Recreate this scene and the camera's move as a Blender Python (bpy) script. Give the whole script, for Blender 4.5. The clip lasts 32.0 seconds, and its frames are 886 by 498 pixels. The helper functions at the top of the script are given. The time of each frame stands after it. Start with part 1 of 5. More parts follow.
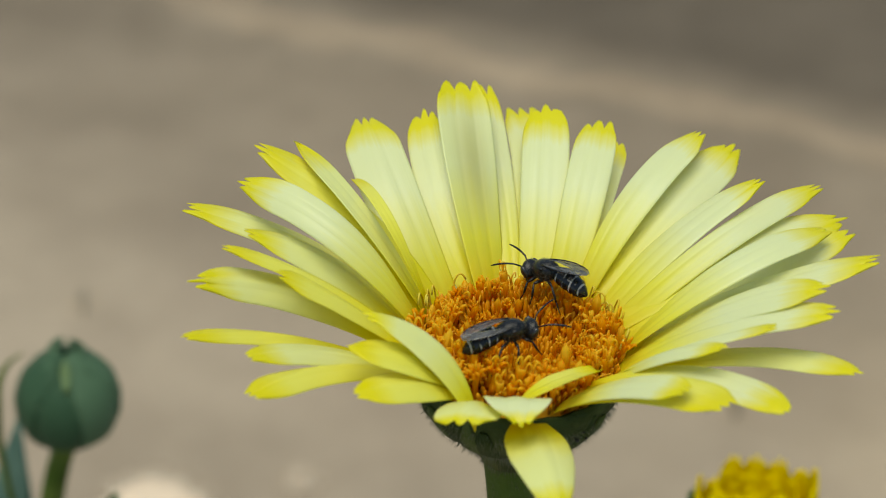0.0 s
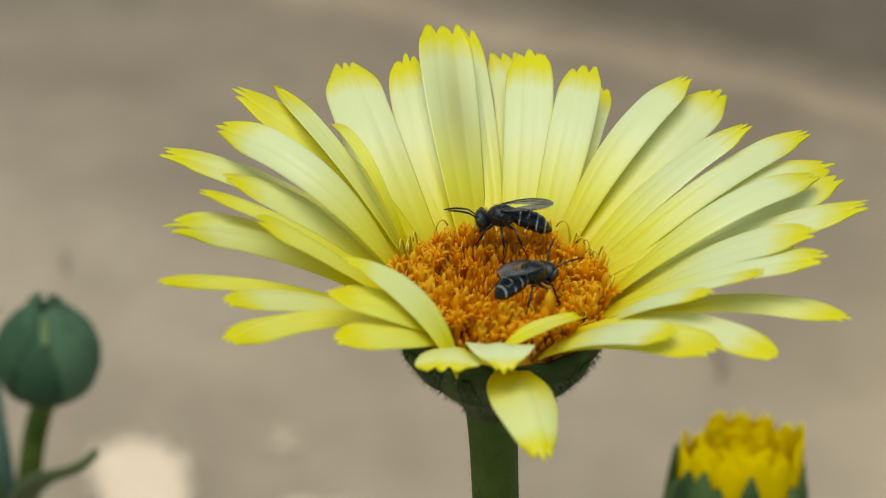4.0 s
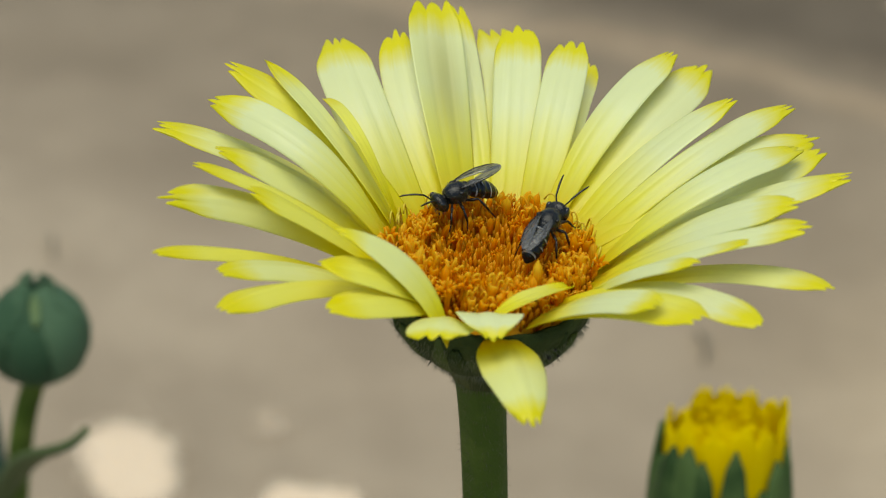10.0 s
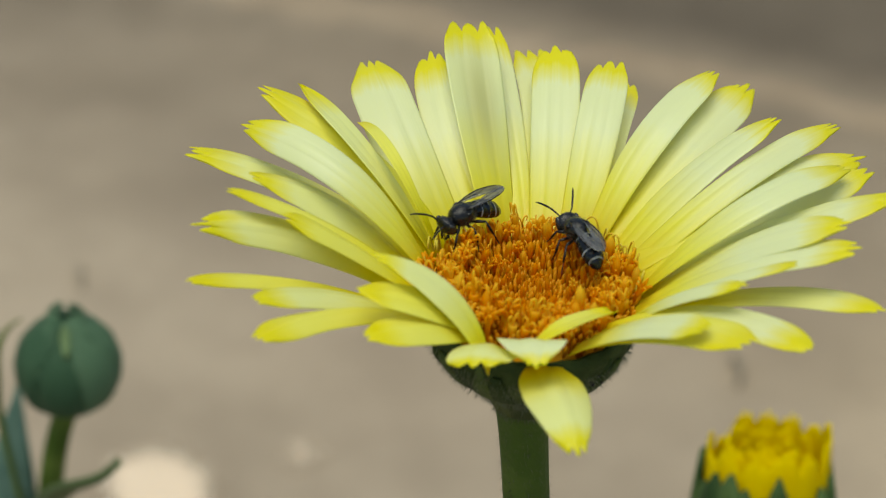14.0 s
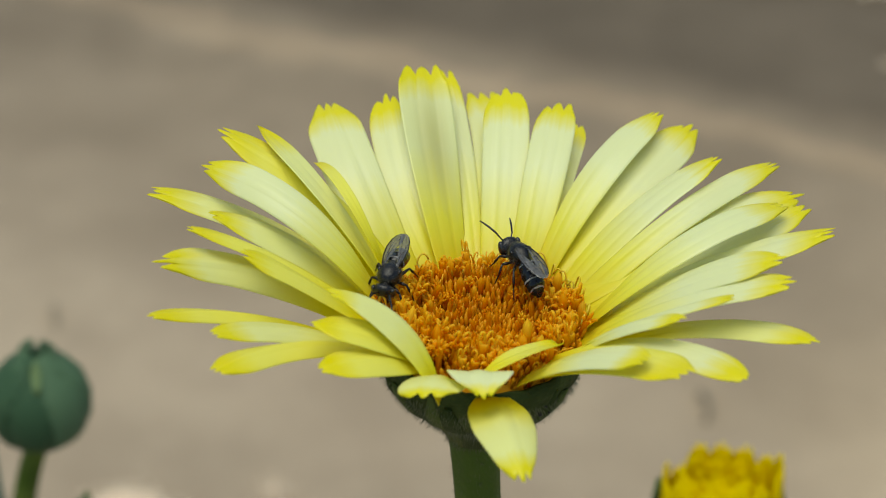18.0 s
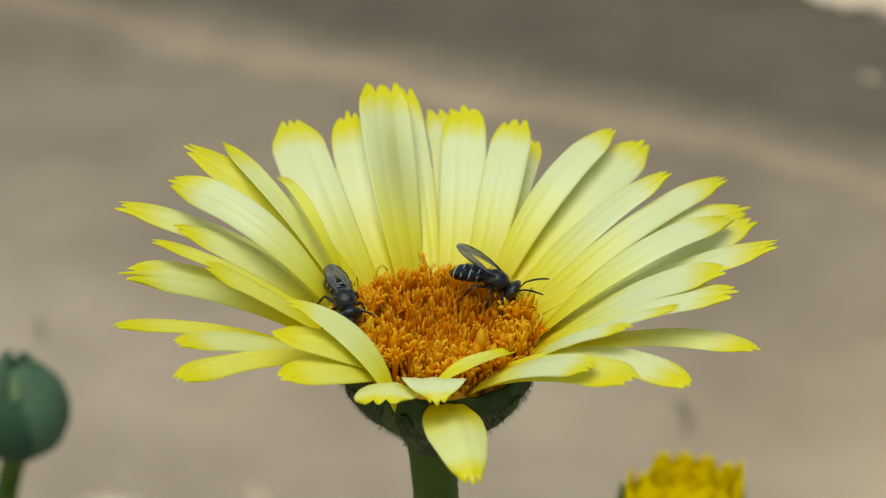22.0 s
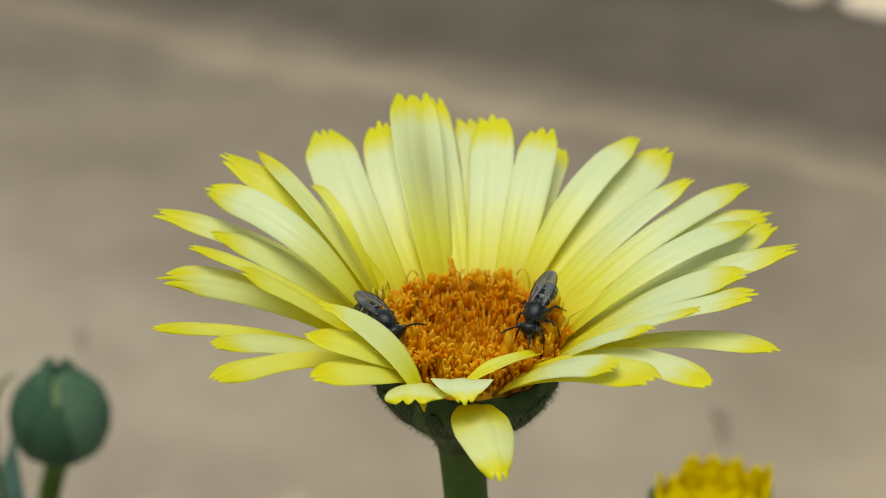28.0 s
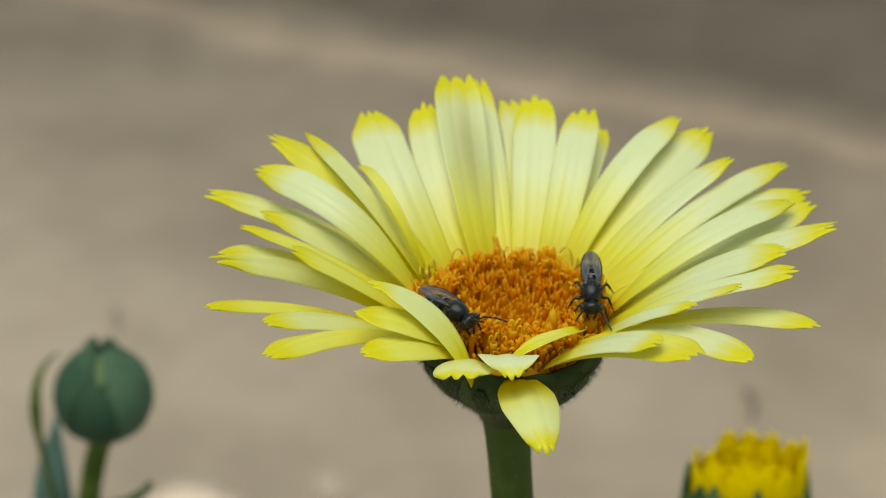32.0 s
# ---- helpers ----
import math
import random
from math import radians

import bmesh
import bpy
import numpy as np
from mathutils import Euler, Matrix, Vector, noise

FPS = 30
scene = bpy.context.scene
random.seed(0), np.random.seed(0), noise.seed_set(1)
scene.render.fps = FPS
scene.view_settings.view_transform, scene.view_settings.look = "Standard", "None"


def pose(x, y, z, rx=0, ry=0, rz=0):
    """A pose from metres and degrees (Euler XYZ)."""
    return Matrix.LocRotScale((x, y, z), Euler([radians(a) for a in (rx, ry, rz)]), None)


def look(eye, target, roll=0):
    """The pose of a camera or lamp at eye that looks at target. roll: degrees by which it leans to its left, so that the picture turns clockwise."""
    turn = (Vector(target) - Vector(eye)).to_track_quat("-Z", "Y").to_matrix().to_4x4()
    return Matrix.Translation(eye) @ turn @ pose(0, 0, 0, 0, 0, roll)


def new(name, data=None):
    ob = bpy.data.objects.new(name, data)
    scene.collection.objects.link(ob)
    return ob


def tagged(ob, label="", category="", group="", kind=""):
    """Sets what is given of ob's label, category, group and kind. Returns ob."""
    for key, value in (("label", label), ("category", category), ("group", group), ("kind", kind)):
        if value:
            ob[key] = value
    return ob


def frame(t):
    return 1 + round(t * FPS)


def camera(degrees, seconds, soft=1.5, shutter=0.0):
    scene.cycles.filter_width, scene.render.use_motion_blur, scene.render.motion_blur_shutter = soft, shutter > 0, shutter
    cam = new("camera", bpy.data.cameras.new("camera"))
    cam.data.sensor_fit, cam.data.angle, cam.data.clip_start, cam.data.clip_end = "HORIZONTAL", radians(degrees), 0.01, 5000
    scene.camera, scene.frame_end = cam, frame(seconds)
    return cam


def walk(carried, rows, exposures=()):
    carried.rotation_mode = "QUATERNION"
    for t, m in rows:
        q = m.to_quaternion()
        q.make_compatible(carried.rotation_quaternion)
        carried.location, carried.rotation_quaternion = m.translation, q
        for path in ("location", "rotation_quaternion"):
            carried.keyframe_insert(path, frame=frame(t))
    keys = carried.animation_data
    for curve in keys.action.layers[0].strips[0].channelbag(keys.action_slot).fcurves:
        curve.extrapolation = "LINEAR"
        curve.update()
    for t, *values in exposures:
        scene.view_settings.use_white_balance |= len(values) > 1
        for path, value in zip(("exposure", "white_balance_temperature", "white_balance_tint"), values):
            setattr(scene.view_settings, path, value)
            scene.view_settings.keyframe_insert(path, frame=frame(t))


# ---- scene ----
cam = camera(24.0, 32.0, soft=1.0)
# time, eye in metres, turn in degrees
PATH = [
    (0, -0.00768, -0.15408, 0.40367, 55.584, -2.466, 1.682),
    (0.5, -0.00693, -0.15325, 0.40322, 55.557, -2.439, 1.680),
    (1, -0.00576, -0.15435, 0.40395, 55.535, -2.419, 1.649),
    (1.5, -0.00407, -0.15515, 0.40432, 55.419, -2.466, 1.520),
    (2, -0.00356, -0.15428, 0.40293, 55.226, -2.535, 1.405),
    (2.5, -0.00385, -0.15294, 0.40173, 54.972, -2.583, 1.370),
    (3, -0.00485, -0.15274, 0.40131, 54.770, -2.604, 1.378),
    (3.5, -0.00728, -0.15244, 0.40032, 54.675, -2.673, 1.375),
    (5.5, -0.00652, -0.15257, 0.40056, 54.701, -2.739, 1.314),
    (6, -0.00560, -0.15635, 0.40272, 54.722, -2.765, 1.249),
    (6.5, -0.00648, -0.15764, 0.40293, 54.624, -2.841, 1.194),
    (7, -0.00607, -0.15561, 0.40146, 54.495, -2.941, 1.057),
    (7.5, -0.00530, -0.15458, 0.40077, 54.391, -3.001, 0.971),
    (8, -0.00618, -0.15405, 0.40005, 54.368, -3.058, 0.865),
    (8.5, -0.00626, -0.15349, 0.39974, 54.292, -3.033, 0.879),
    (9, -0.00657, -0.15467, 0.40025, 54.375, -3.020, 0.911),
    (9.5, -0.00745, -0.15497, 0.40032, 54.392, -2.956, 0.956),
    (10, -0.00771, -0.15557, 0.40058, 54.413, -2.930, 0.979),
    (10.5, -0.00825, -0.15606, 0.40089, 54.370, -2.870, 0.981),
    (11, -0.00710, -0.15348, 0.39895, 54.302, -2.805, 0.913),
    (11.5, -0.00615, -0.15272, 0.39863, 54.369, -2.741, 0.875),
    (12, -0.00522, -0.15201, 0.39874, 54.543, -2.560, 0.900),
    (12.5, -0.00712, -0.15223, 0.39811, 54.828, -2.417, 0.987),
    (13, -0.00743, -0.15287, 0.39850, 54.987, -2.324, 1.085),
    (13.5, -0.00893, -0.15239, 0.39810, 55.043, -2.168, 1.193),
    (15.5, -0.00767, -0.15412, 0.39944, 55.546, -1.904, 1.190),
    (16, -0.00846, -0.15559, 0.40053, 55.679, -1.924, 1.053),
    (16.5, -0.00616, -0.15533, 0.40001, 55.939, -2.063, 0.842),
    (17, -0.00612, -0.15663, 0.40116, 55.996, -2.142, 0.717),
    (17.5, -0.00760, -0.15722, 0.40126, 56.098, -2.161, 0.678),
    (18, -0.00652, -0.15824, 0.40197, 56.213, -2.217, 0.632),
    (18.5, -0.00650, -0.15931, 0.40280, 56.261, -2.185, 0.640),
    (19, -0.00738, -0.15962, 0.40274, 56.317, -2.125, 0.725),
    (19.5, -0.00747, -0.15828, 0.40195, 56.276, -2.179, 0.680),
    (20, -0.00642, -0.15783, 0.40144, 56.330, -2.251, 0.533),
    (20.5, -0.00648, -0.15986, 0.40282, 56.391, -2.323, 0.463),
    (21, -0.00597, -0.16081, 0.40350, 56.450, -2.339, 0.423),
    (21.5, -0.00378, -0.16145, 0.40420, 56.500, -2.231, 0.430),
    (22, -0.00344, -0.16364, 0.40568, 56.557, -2.261, 0.374),
    (22.5, -0.00071, -0.16354, 0.40605, 56.587, -2.214, 0.360),
    (23, -0.00123, -0.16267, 0.40524, 56.623, -2.168, 0.412),
    (23.5, -0.00314, -0.16322, 0.40526, 56.651, -2.122, 0.504),
    (24, -0.00344, -0.16455, 0.40593, 56.678, -2.148, 0.465),
    (24.5, -0.00345, -0.16468, 0.40614, 56.663, -2.080, 0.485),
    (26.5, -0.00320, -0.16615, 0.40711, 56.792, -1.999, 0.559),
    (27, -0.00273, -0.16731, 0.40772, 56.896, -1.960, 0.635),
    (27.5, -0.00242, -0.16805, 0.40821, 56.905, -1.767, 0.864),
    (28, -0.00236, -0.16859, 0.40819, 56.862, -1.514, 1.209),
    (28.5, -0.00154, -0.16808, 0.40800, 56.871, -1.330, 1.508),
    (29, -0.00317, -0.17040, 0.41005, 56.893, -1.140, 1.736),
    (29.5, -0.00433, -0.17226, 0.41097, 56.979, -1.045, 1.856),
    (30, -0.00319, -0.17463, 0.41292, 56.859, -0.960, 1.863),
    (30.5, -0.00285, -0.17339, 0.41152, 56.724, -1.001, 1.760),
    (31, -0.00356, -0.17160, 0.41029, 56.501, -0.997, 1.718),
    (31.5, -0.00441, -0.17076, 0.40936, 56.374, -1.000, 1.674),
    (32, -0.00428, -0.17222, 0.41028, 56.320, -0.982, 1.695),
]
walk(cam, [(t, pose(x, y, z, rx, ry, rz)) for t, x, y, z, rx, ry, rz in PATH], exposures=((0, 0.13, 6800, 0.5), (32, 0.13, 6800, 0.5)))
cam.data.dof.use_dof = True
cam.data.dof.focus_distance = 0.190
cam.data.dof.aperture_fstop = 33.0

# ---- light: bright open shade under a high, veiled sun ----
SUN_ELEVATION, SUN_TURN = 80.0, 232.0
world = bpy.data.worlds.new("sky")
scene.world = world
world.use_nodes = True
wn = world.node_tree.nodes
sky = wn.new("ShaderNodeTexSky")
sky.sky_type = "NISHITA"
sky.sun_disc = False
sky.sun_elevation = radians(SUN_ELEVATION)
sky.sun_rotation = radians(SUN_TURN)
wn["Background"].inputs["Strength"].default_value = 0.14
world.node_tree.links.new(sky.outputs["Color"], wn["Background"].inputs["Color"])
sun = new("sun", bpy.data.lights.new("sun", "SUN"))
sun.data.energy = 2.25
sun.data.angle = radians(48)
sun.data.color = (1.0, 0.955, 0.85)
sun.matrix_world = look((0.25 * math.sin(radians(SUN_TURN)), 0.25 * math.cos(radians(SUN_TURN)), 0.25 * math.tan(radians(SUN_ELEVATION))), (0, 0, 0))

MM = 0.001
HEAD_X, HEAD_Y = -0.5, -6.0      # axis of the big flower head, in millimetres
BASE_Z = 290.0                   # height of the petals' roots over the ground


# ---- helpers of this scene ----
def mesh_of(name, bm, material, smooth=True, scale=MM):
    data = bpy.data.meshes.new(name)
    bmesh.ops.recalc_face_normals(bm, faces=bm.faces)
    if scale != 1:
        bmesh.ops.scale(bm, vec=(scale, scale, scale), verts=bm.verts)
    bm.to_mesh(data)
    bm.free()
    data.materials.append(material)
    for p in data.polygons:
        p.use_smooth = smooth
    return data


def part(name, bm, material, parent, label="", smooth=True):
    ob = new(name, mesh_of(name, bm, material, smooth))
    ob.parent = parent
    if label:
        tagged(ob, label)
    return ob


def shared(name, data, parent, m, label=""):
    ob = new(name, data)
    ob.parent = parent
    ob.matrix_basis = m
    if label:
        tagged(ob, label)
    return ob


def empty(name, m, label, category, group=""):
    ob = new(name)
    ob.matrix_basis = m
    ob.empty_display_size = 0.005
    return tagged(ob, label, category, group)


def tube(bm, points, radii, sides=8, capped=True):
    points = [Vector(p) for p in points]
    rings = []
    side = None
    for i, p in enumerate(points):
        along = (points[min(i + 1, len(points) - 1)] - points[max(i - 1, 0)]).normalized()
        if side is None:
            side = along.orthogonal().normalized()
        else:
            side = (side - along * side.dot(along)).normalized()
        up = along.cross(side)
        r = radii[i] if hasattr(radii, "__len__") else radii
        rings.append([bm.verts.new(p + r * (math.cos(2 * math.pi * k / sides) * side + math.sin(2 * math.pi * k / sides) * up)) for k in range(sides)])
    for a, b in zip(rings, rings[1:]):
        for k in range(sides):
            bm.faces.new((a[k], a[(k + 1) % sides], b[(k + 1) % sides], b[k]))
    if capped:
        bm.faces.new(rings[0])
        bm.faces.new(rings[-1][::-1])
    return rings


def lathe(bm, profile, sides=32, wobble=0.0, lobes=0, cx=0.0, cy=0.0):
    """Rings of (radius, height) turned round the upright axis."""
    rings = []
    for r, z in profile:
        ring = []
        for k in range(sides):
            a = 2 * math.pi * k / sides
            q = r * (1 + wobble * math.cos(lobes * a)) if lobes else r
            ring.append(bm.verts.new((cx + q * math.cos(a), cy + q * math.sin(a), z)))
        rings.append(ring)
    for a, b in zip(rings, rings[1:]):
        for k in range(sides):
            bm.faces.new((a[k], a[(k + 1) % sides], b[(k + 1) % sides], b[k]))
    bm.faces.new(rings[0][::-1])
    bm.faces.new(rings[-1])


def blob(bm, centre, radii, turn=(0, 0, 0), u=16, v=10, shape=None):
    """An ellipsoid, reshaped by shape(unit vector) -> factor."""
    made = bmesh.ops.create_uvsphere(bm, u_segments=u, v_segments=v, radius=1.0)["verts"]
    rot = Euler([radians(a) for a in turn]).to_matrix()
    for w in made:
        k = shape(w.co) if shape else 1.0
        w.co = Vector(centre) + rot @ Vector((w.co.x * radii[0] * k, w.co.y * radii[1] * k, w.co.z * radii[2] * k))
    return made


def bezier(points, n):
    pts = [Vector(p) for p in points]
    out = []
    for i in range(n + 1):
        t, some = i / n, pts
        while len(some) > 1:
            some = [a.lerp(b, t) for a, b in zip(some, some[1:])]
        out.append(some[0])
    return out


# ---- materials ----
def material(name):
    m = bpy.data.materials.new(name)
    m.use_nodes = True
    return m, m.node_tree.nodes, m.node_tree.links, m.node_tree.nodes["Principled BSDF"]


def ramp(nodes, stops, interpolation="EASE"):
    r = nodes.new("ShaderNodeValToRGB")
    r.color_ramp.interpolation = interpolation
    while len(r.color_ramp.elements) < len(stops):
        r.color_ramp.elements.new(0.5)
    for e, (p, c) in zip(r.color_ramp.elements, stops):
        e.position, e.color = p, (*c, 1.0)
    return r


def ramp_of(nodes, links, value, stops):
    r = ramp(nodes, stops)
    links.new(value, r.inputs[0])
    return r.outputs[0]


def noise_node(nodes, links, vector, scale, detail=4.0, rough=0.55):
    n = nodes.new("ShaderNodeTexNoise")
    n.inputs["Scale"].default_value, n.inputs["Detail"].default_value, n.inputs["Roughness"].default_value = scale, detail, rough
    if vector:
        links.new(vector, n.inputs["Vector"])
    return n


def mix(nodes, links, kind, fac, a, b):
    n = nodes.new("ShaderNodeMix")
    n.data_type, n.blend_type = "RGBA", kind
    for key, value in ((0, fac), (6, a), (7, b)):
        if isinstance(value, (int, float)):
            n.inputs[key].default_value = value
        elif isinstance(value, tuple):
            n.inputs[key].default_value = (*value, 1.0)
        else:
            links.new(value, n.inputs[key])
    return n.outputs[2]


def math_node(nodes, links, op, a, b=0.0, c=None):
    n = nodes.new("ShaderNodeMath")
    n.operation = op
    for i, v in enumerate((a, b) if c is None else (a, b, c)):
        if isinstance(v, (int, float)):
            n.inputs[i].default_value = v
        else:
            links.new(v, n.inputs[i])
    return n.outputs[0]


def bump(nodes, links, bsdf, height, strength, distance):
    b = nodes.new("ShaderNodeBump")
    b.inputs["Strength"].default_value, b.inputs["Distance"].default_value = strength, distance
    links.new(height, b.inputs["Height"])
    links.new(b.outputs[0], bsdf.inputs["Normal"])


def petal_material(name, base, middle, pale, tip, shine=0.45, through_light=0.35, mid_shade=0.0, gloss=0.55):
    """Along the petal: root colour, pale blade, saturated tip and margin; fine veins across it. An olive shade can be
    painted on its middle, at a given strength.
    """
    m, nodes, links, bsdf = material(name)
    uv = nodes.new("ShaderNodeUVMap")
    sep = nodes.new("ShaderNodeSeparateXYZ")
    links.new(uv.outputs[0], sep.inputs[0])
    info = nodes.new("ShaderNodeObjectInfo")
    comb = nodes.new("ShaderNodeCombineXYZ")
    links.new(math_node(nodes, links, "MULTIPLY", info.outputs["Random"], 37.0), comb.inputs[2])

    def streaks(across, down, detail):
        stretch = nodes.new("ShaderNodeMapping")
        stretch.inputs["Scale"].default_value = (across, down, 1)
        links.new(uv.outputs[0], stretch.inputs["Vector"])
        add = nodes.new("ShaderNodeVectorMath")
        add.operation = "ADD"
        links.new(stretch.outputs[0], add.inputs[0])
        links.new(comb.outputs[0], add.inputs[1])
        return noise_node(nodes, links, add.outputs[0], 1.0, detail, 0.6).outputs[0]

    veins, bands = streaks(22, 1.0, 2.0), streaks(5, 0.8, 2.0)
    def centred(value, size):
        return math_node(nodes, links, "MULTIPLY", math_node(nodes, links, "SUBTRACT", value, 0.5), size)

    # the margin is yellower than the middle, most of all near the tip
    off = math_node(nodes, links, "ABSOLUTE", math_node(nodes, links, "MULTIPLY_ADD", sep.outputs["X"], 2.0, -1.0))
    rim = math_node(nodes, links, "MULTIPLY", math_node(nodes, links, "POWER", off, 4.0), math_node(nodes, links, "MULTIPLY", math_node(nodes, links, "POWER", sep.outputs["Y"], 4.0), 0.07))
    along = math_node(nodes, links, "ADD", sep.outputs["Y"], rim)
    for extra in (centred(veins, 0.06), centred(bands, 0.13), centred(info.outputs["Random"], 0.05)):
        along = math_node(nodes, links, "ADD", along, extra)
    half = tuple(0.55 * a + 0.45 * b for a, b in zip(middle, pale))
    turn = tuple(0.6 * a + 0.4 * b for a, b in zip(tip, pale))
    col = ramp(nodes, [(0.0, base), (0.10, tuple(0.6 * a + 0.4 * b for a, b in zip(base, middle))), (0.23, middle), (0.38, half), (0.55, pale), (0.785, pale), (0.855, turn), (0.925, tip)], "LINEAR")
    links.new(along, col.inputs[0])
    tinted = mix(nodes, links, "MULTIPLY", math_node(nodes, links, "MULTIPLY", veins, 0.14), col.outputs[0], (0.86, 0.84, 0.55))
    # soft shading of the blade's middle, painted into its colour as olive
    if mid_shade:
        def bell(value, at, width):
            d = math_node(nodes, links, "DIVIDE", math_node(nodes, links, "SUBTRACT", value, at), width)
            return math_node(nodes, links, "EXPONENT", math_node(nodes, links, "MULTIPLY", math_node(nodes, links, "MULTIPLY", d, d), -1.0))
        shade_spot = math_node(nodes, links, "MULTIPLY", bell(sep.outputs["X"], 0.55, 0.30), bell(sep.outputs["Y"], 0.58, 0.24))
        tinted = mix(nodes, links, "MULTIPLY", math_node(nodes, links, "MULTIPLY", shade_spot, mid_shade), tinted, (0.66, 0.60, 0.30))
    links.new(tinted, bsdf.inputs["Base Color"])
    links.new(math_node(nodes, links, "MULTIPLY_ADD", bands, 0.24, shine - 0.12), bsdf.inputs["Roughness"])
    bsdf.inputs["Specular IOR Level"].default_value = gloss
    bump(nodes, links, bsdf, veins, 0.14, 0.00014)
    glow = nodes.new("ShaderNodeBsdfTranslucent")
    # light that has gone through the blade comes out yellower
    links.new(mix(nodes, links, "MULTIPLY", 1.0, tinted, (1.0, 0.95, 0.22)), glow.inputs["Color"])
    both = nodes.new("ShaderNodeMixShader")
    both.inputs[0].default_value = through_light
    links.new(bsdf.outputs[0], both.inputs[1])
    links.new(glow.outputs[0], both.inputs[2])
    links.new(both.outputs[0], nodes["Material Output"].inputs["Surface"])
    return m


def plain_material(name, a, b, scale, rough=0.5, spec=0.4, bumpy=0.3, depth=0.0003, metal=0.0, spread=0.25, light_through=0.0, coat=0.0):
    """Two colours mixed by noise of a real size (scale: features a metre), varied from piece to piece."""
    m, nodes, links, bsdf = material(name)
    tc = nodes.new("ShaderNodeTexCoord")
    info = nodes.new("ShaderNodeObjectInfo")
    n1 = noise_node(nodes, links, tc.outputs["Object"], scale, 5.0)
    n2 = noise_node(nodes, links, tc.outputs["Object"], scale * 6, 3.0)
    fac = math_node(nodes, links, "ADD", n1.outputs[0], math_node(nodes, links, "MULTIPLY", math_node(nodes, links, "SUBTRACT", info.outputs["Random"], 0.5), spread * 2))
    col = ramp(nodes, [(0.32, a), (0.68, b)])
    links.new(fac, col.inputs[0])
    c = mix(nodes, links, "MULTIPLY", 0.25, col.outputs[0], mix(nodes, links, "MIX", n2.outputs[0], (0.6, 0.6, 0.6), (1.0, 1.0, 1.0)))
    links.new(c, bsdf.inputs["Base Color"])
    bsdf.inputs["Roughness"].default_value, bsdf.inputs["Specular IOR Level"].default_value = rough, spec
    bsdf.inputs["Metallic"].default_value = metal
    bsdf.inputs["Coat Weight"].default_value = coat
    bump(nodes, links, bsdf, n2.outputs[0], bumpy, depth)
    if light_through:
        glow = nodes.new("ShaderNodeBsdfTranslucent")
        links.new(c, glow.inputs["Color"])
        both = nodes.new("ShaderNodeMixShader")
        both.inputs[0].default_value = light_through
        links.new(bsdf.outputs[0], both.inputs[1])
        links.new(glow.outputs[0], both.inputs[2])
        links.new(both.outputs[0], nodes["Material Output"].inputs["Surface"])
    return m


PETAL = petal_material("lemon_petal", (0.85, 0.72, 0.003), (0.86, 0.825, 0.065), (0.83, 0.862, 0.505), (0.83, 0.765, 0.001), 0.36, 0.38)
PETAL_SHADED = petal_material("shaded_lemon_petal", (0.85, 0.72, 0.003), (0.86, 0.825, 0.065), (0.80, 0.828, 0.44), (0.83, 0.765, 0.001), 0.36, 0.38, 0.6)
PETAL_MID = petal_material("soft_lemon_petal", (0.84, 0.72, 0.003), (0.86, 0.815, 0.03), (0.847, 0.865, 0.36), (0.83, 0.765, 0.001), 0.36, 0.38)
PETAL_YELLOW = petal_material("yellow_petal", (0.82, 0.71, 0.002), (0.86, 0.795, 0.012), (0.87, 0.845, 0.13), (0.83, 0.755, 0.001), 0.38, 0.38)
PETAL_DEEP = petal_material("deep_yellow_petal", (0.76, 0.52, 0.001), (0.82, 0.60, 0.001), (0.84, 0.64, 0.001), (0.84, 0.66, 0.001), 0.8, 0.42, gloss=0.12)
FLORET_IN = plain_material("brown_orange_floret", (0.74, 0.30, 0.004), (0.88, 0.44, 0.010), 900, 0.5, 0.3, 0.2, 0.0001, light_through=0.35)
FLORET_MID = plain_material("orange_floret", (0.84, 0.33, 0.004), (0.92, 0.46, 0.008), 900, 0.45, 0.4, 0.2, 0.0001, light_through=0.35)
FLORET_OUT = plain_material("amber_floret", (0.88, 0.40, 0.006), (0.95, 0.57, 0.02), 900, 0.45, 0.4, 0.2, 0.0001, light_through=0.35)


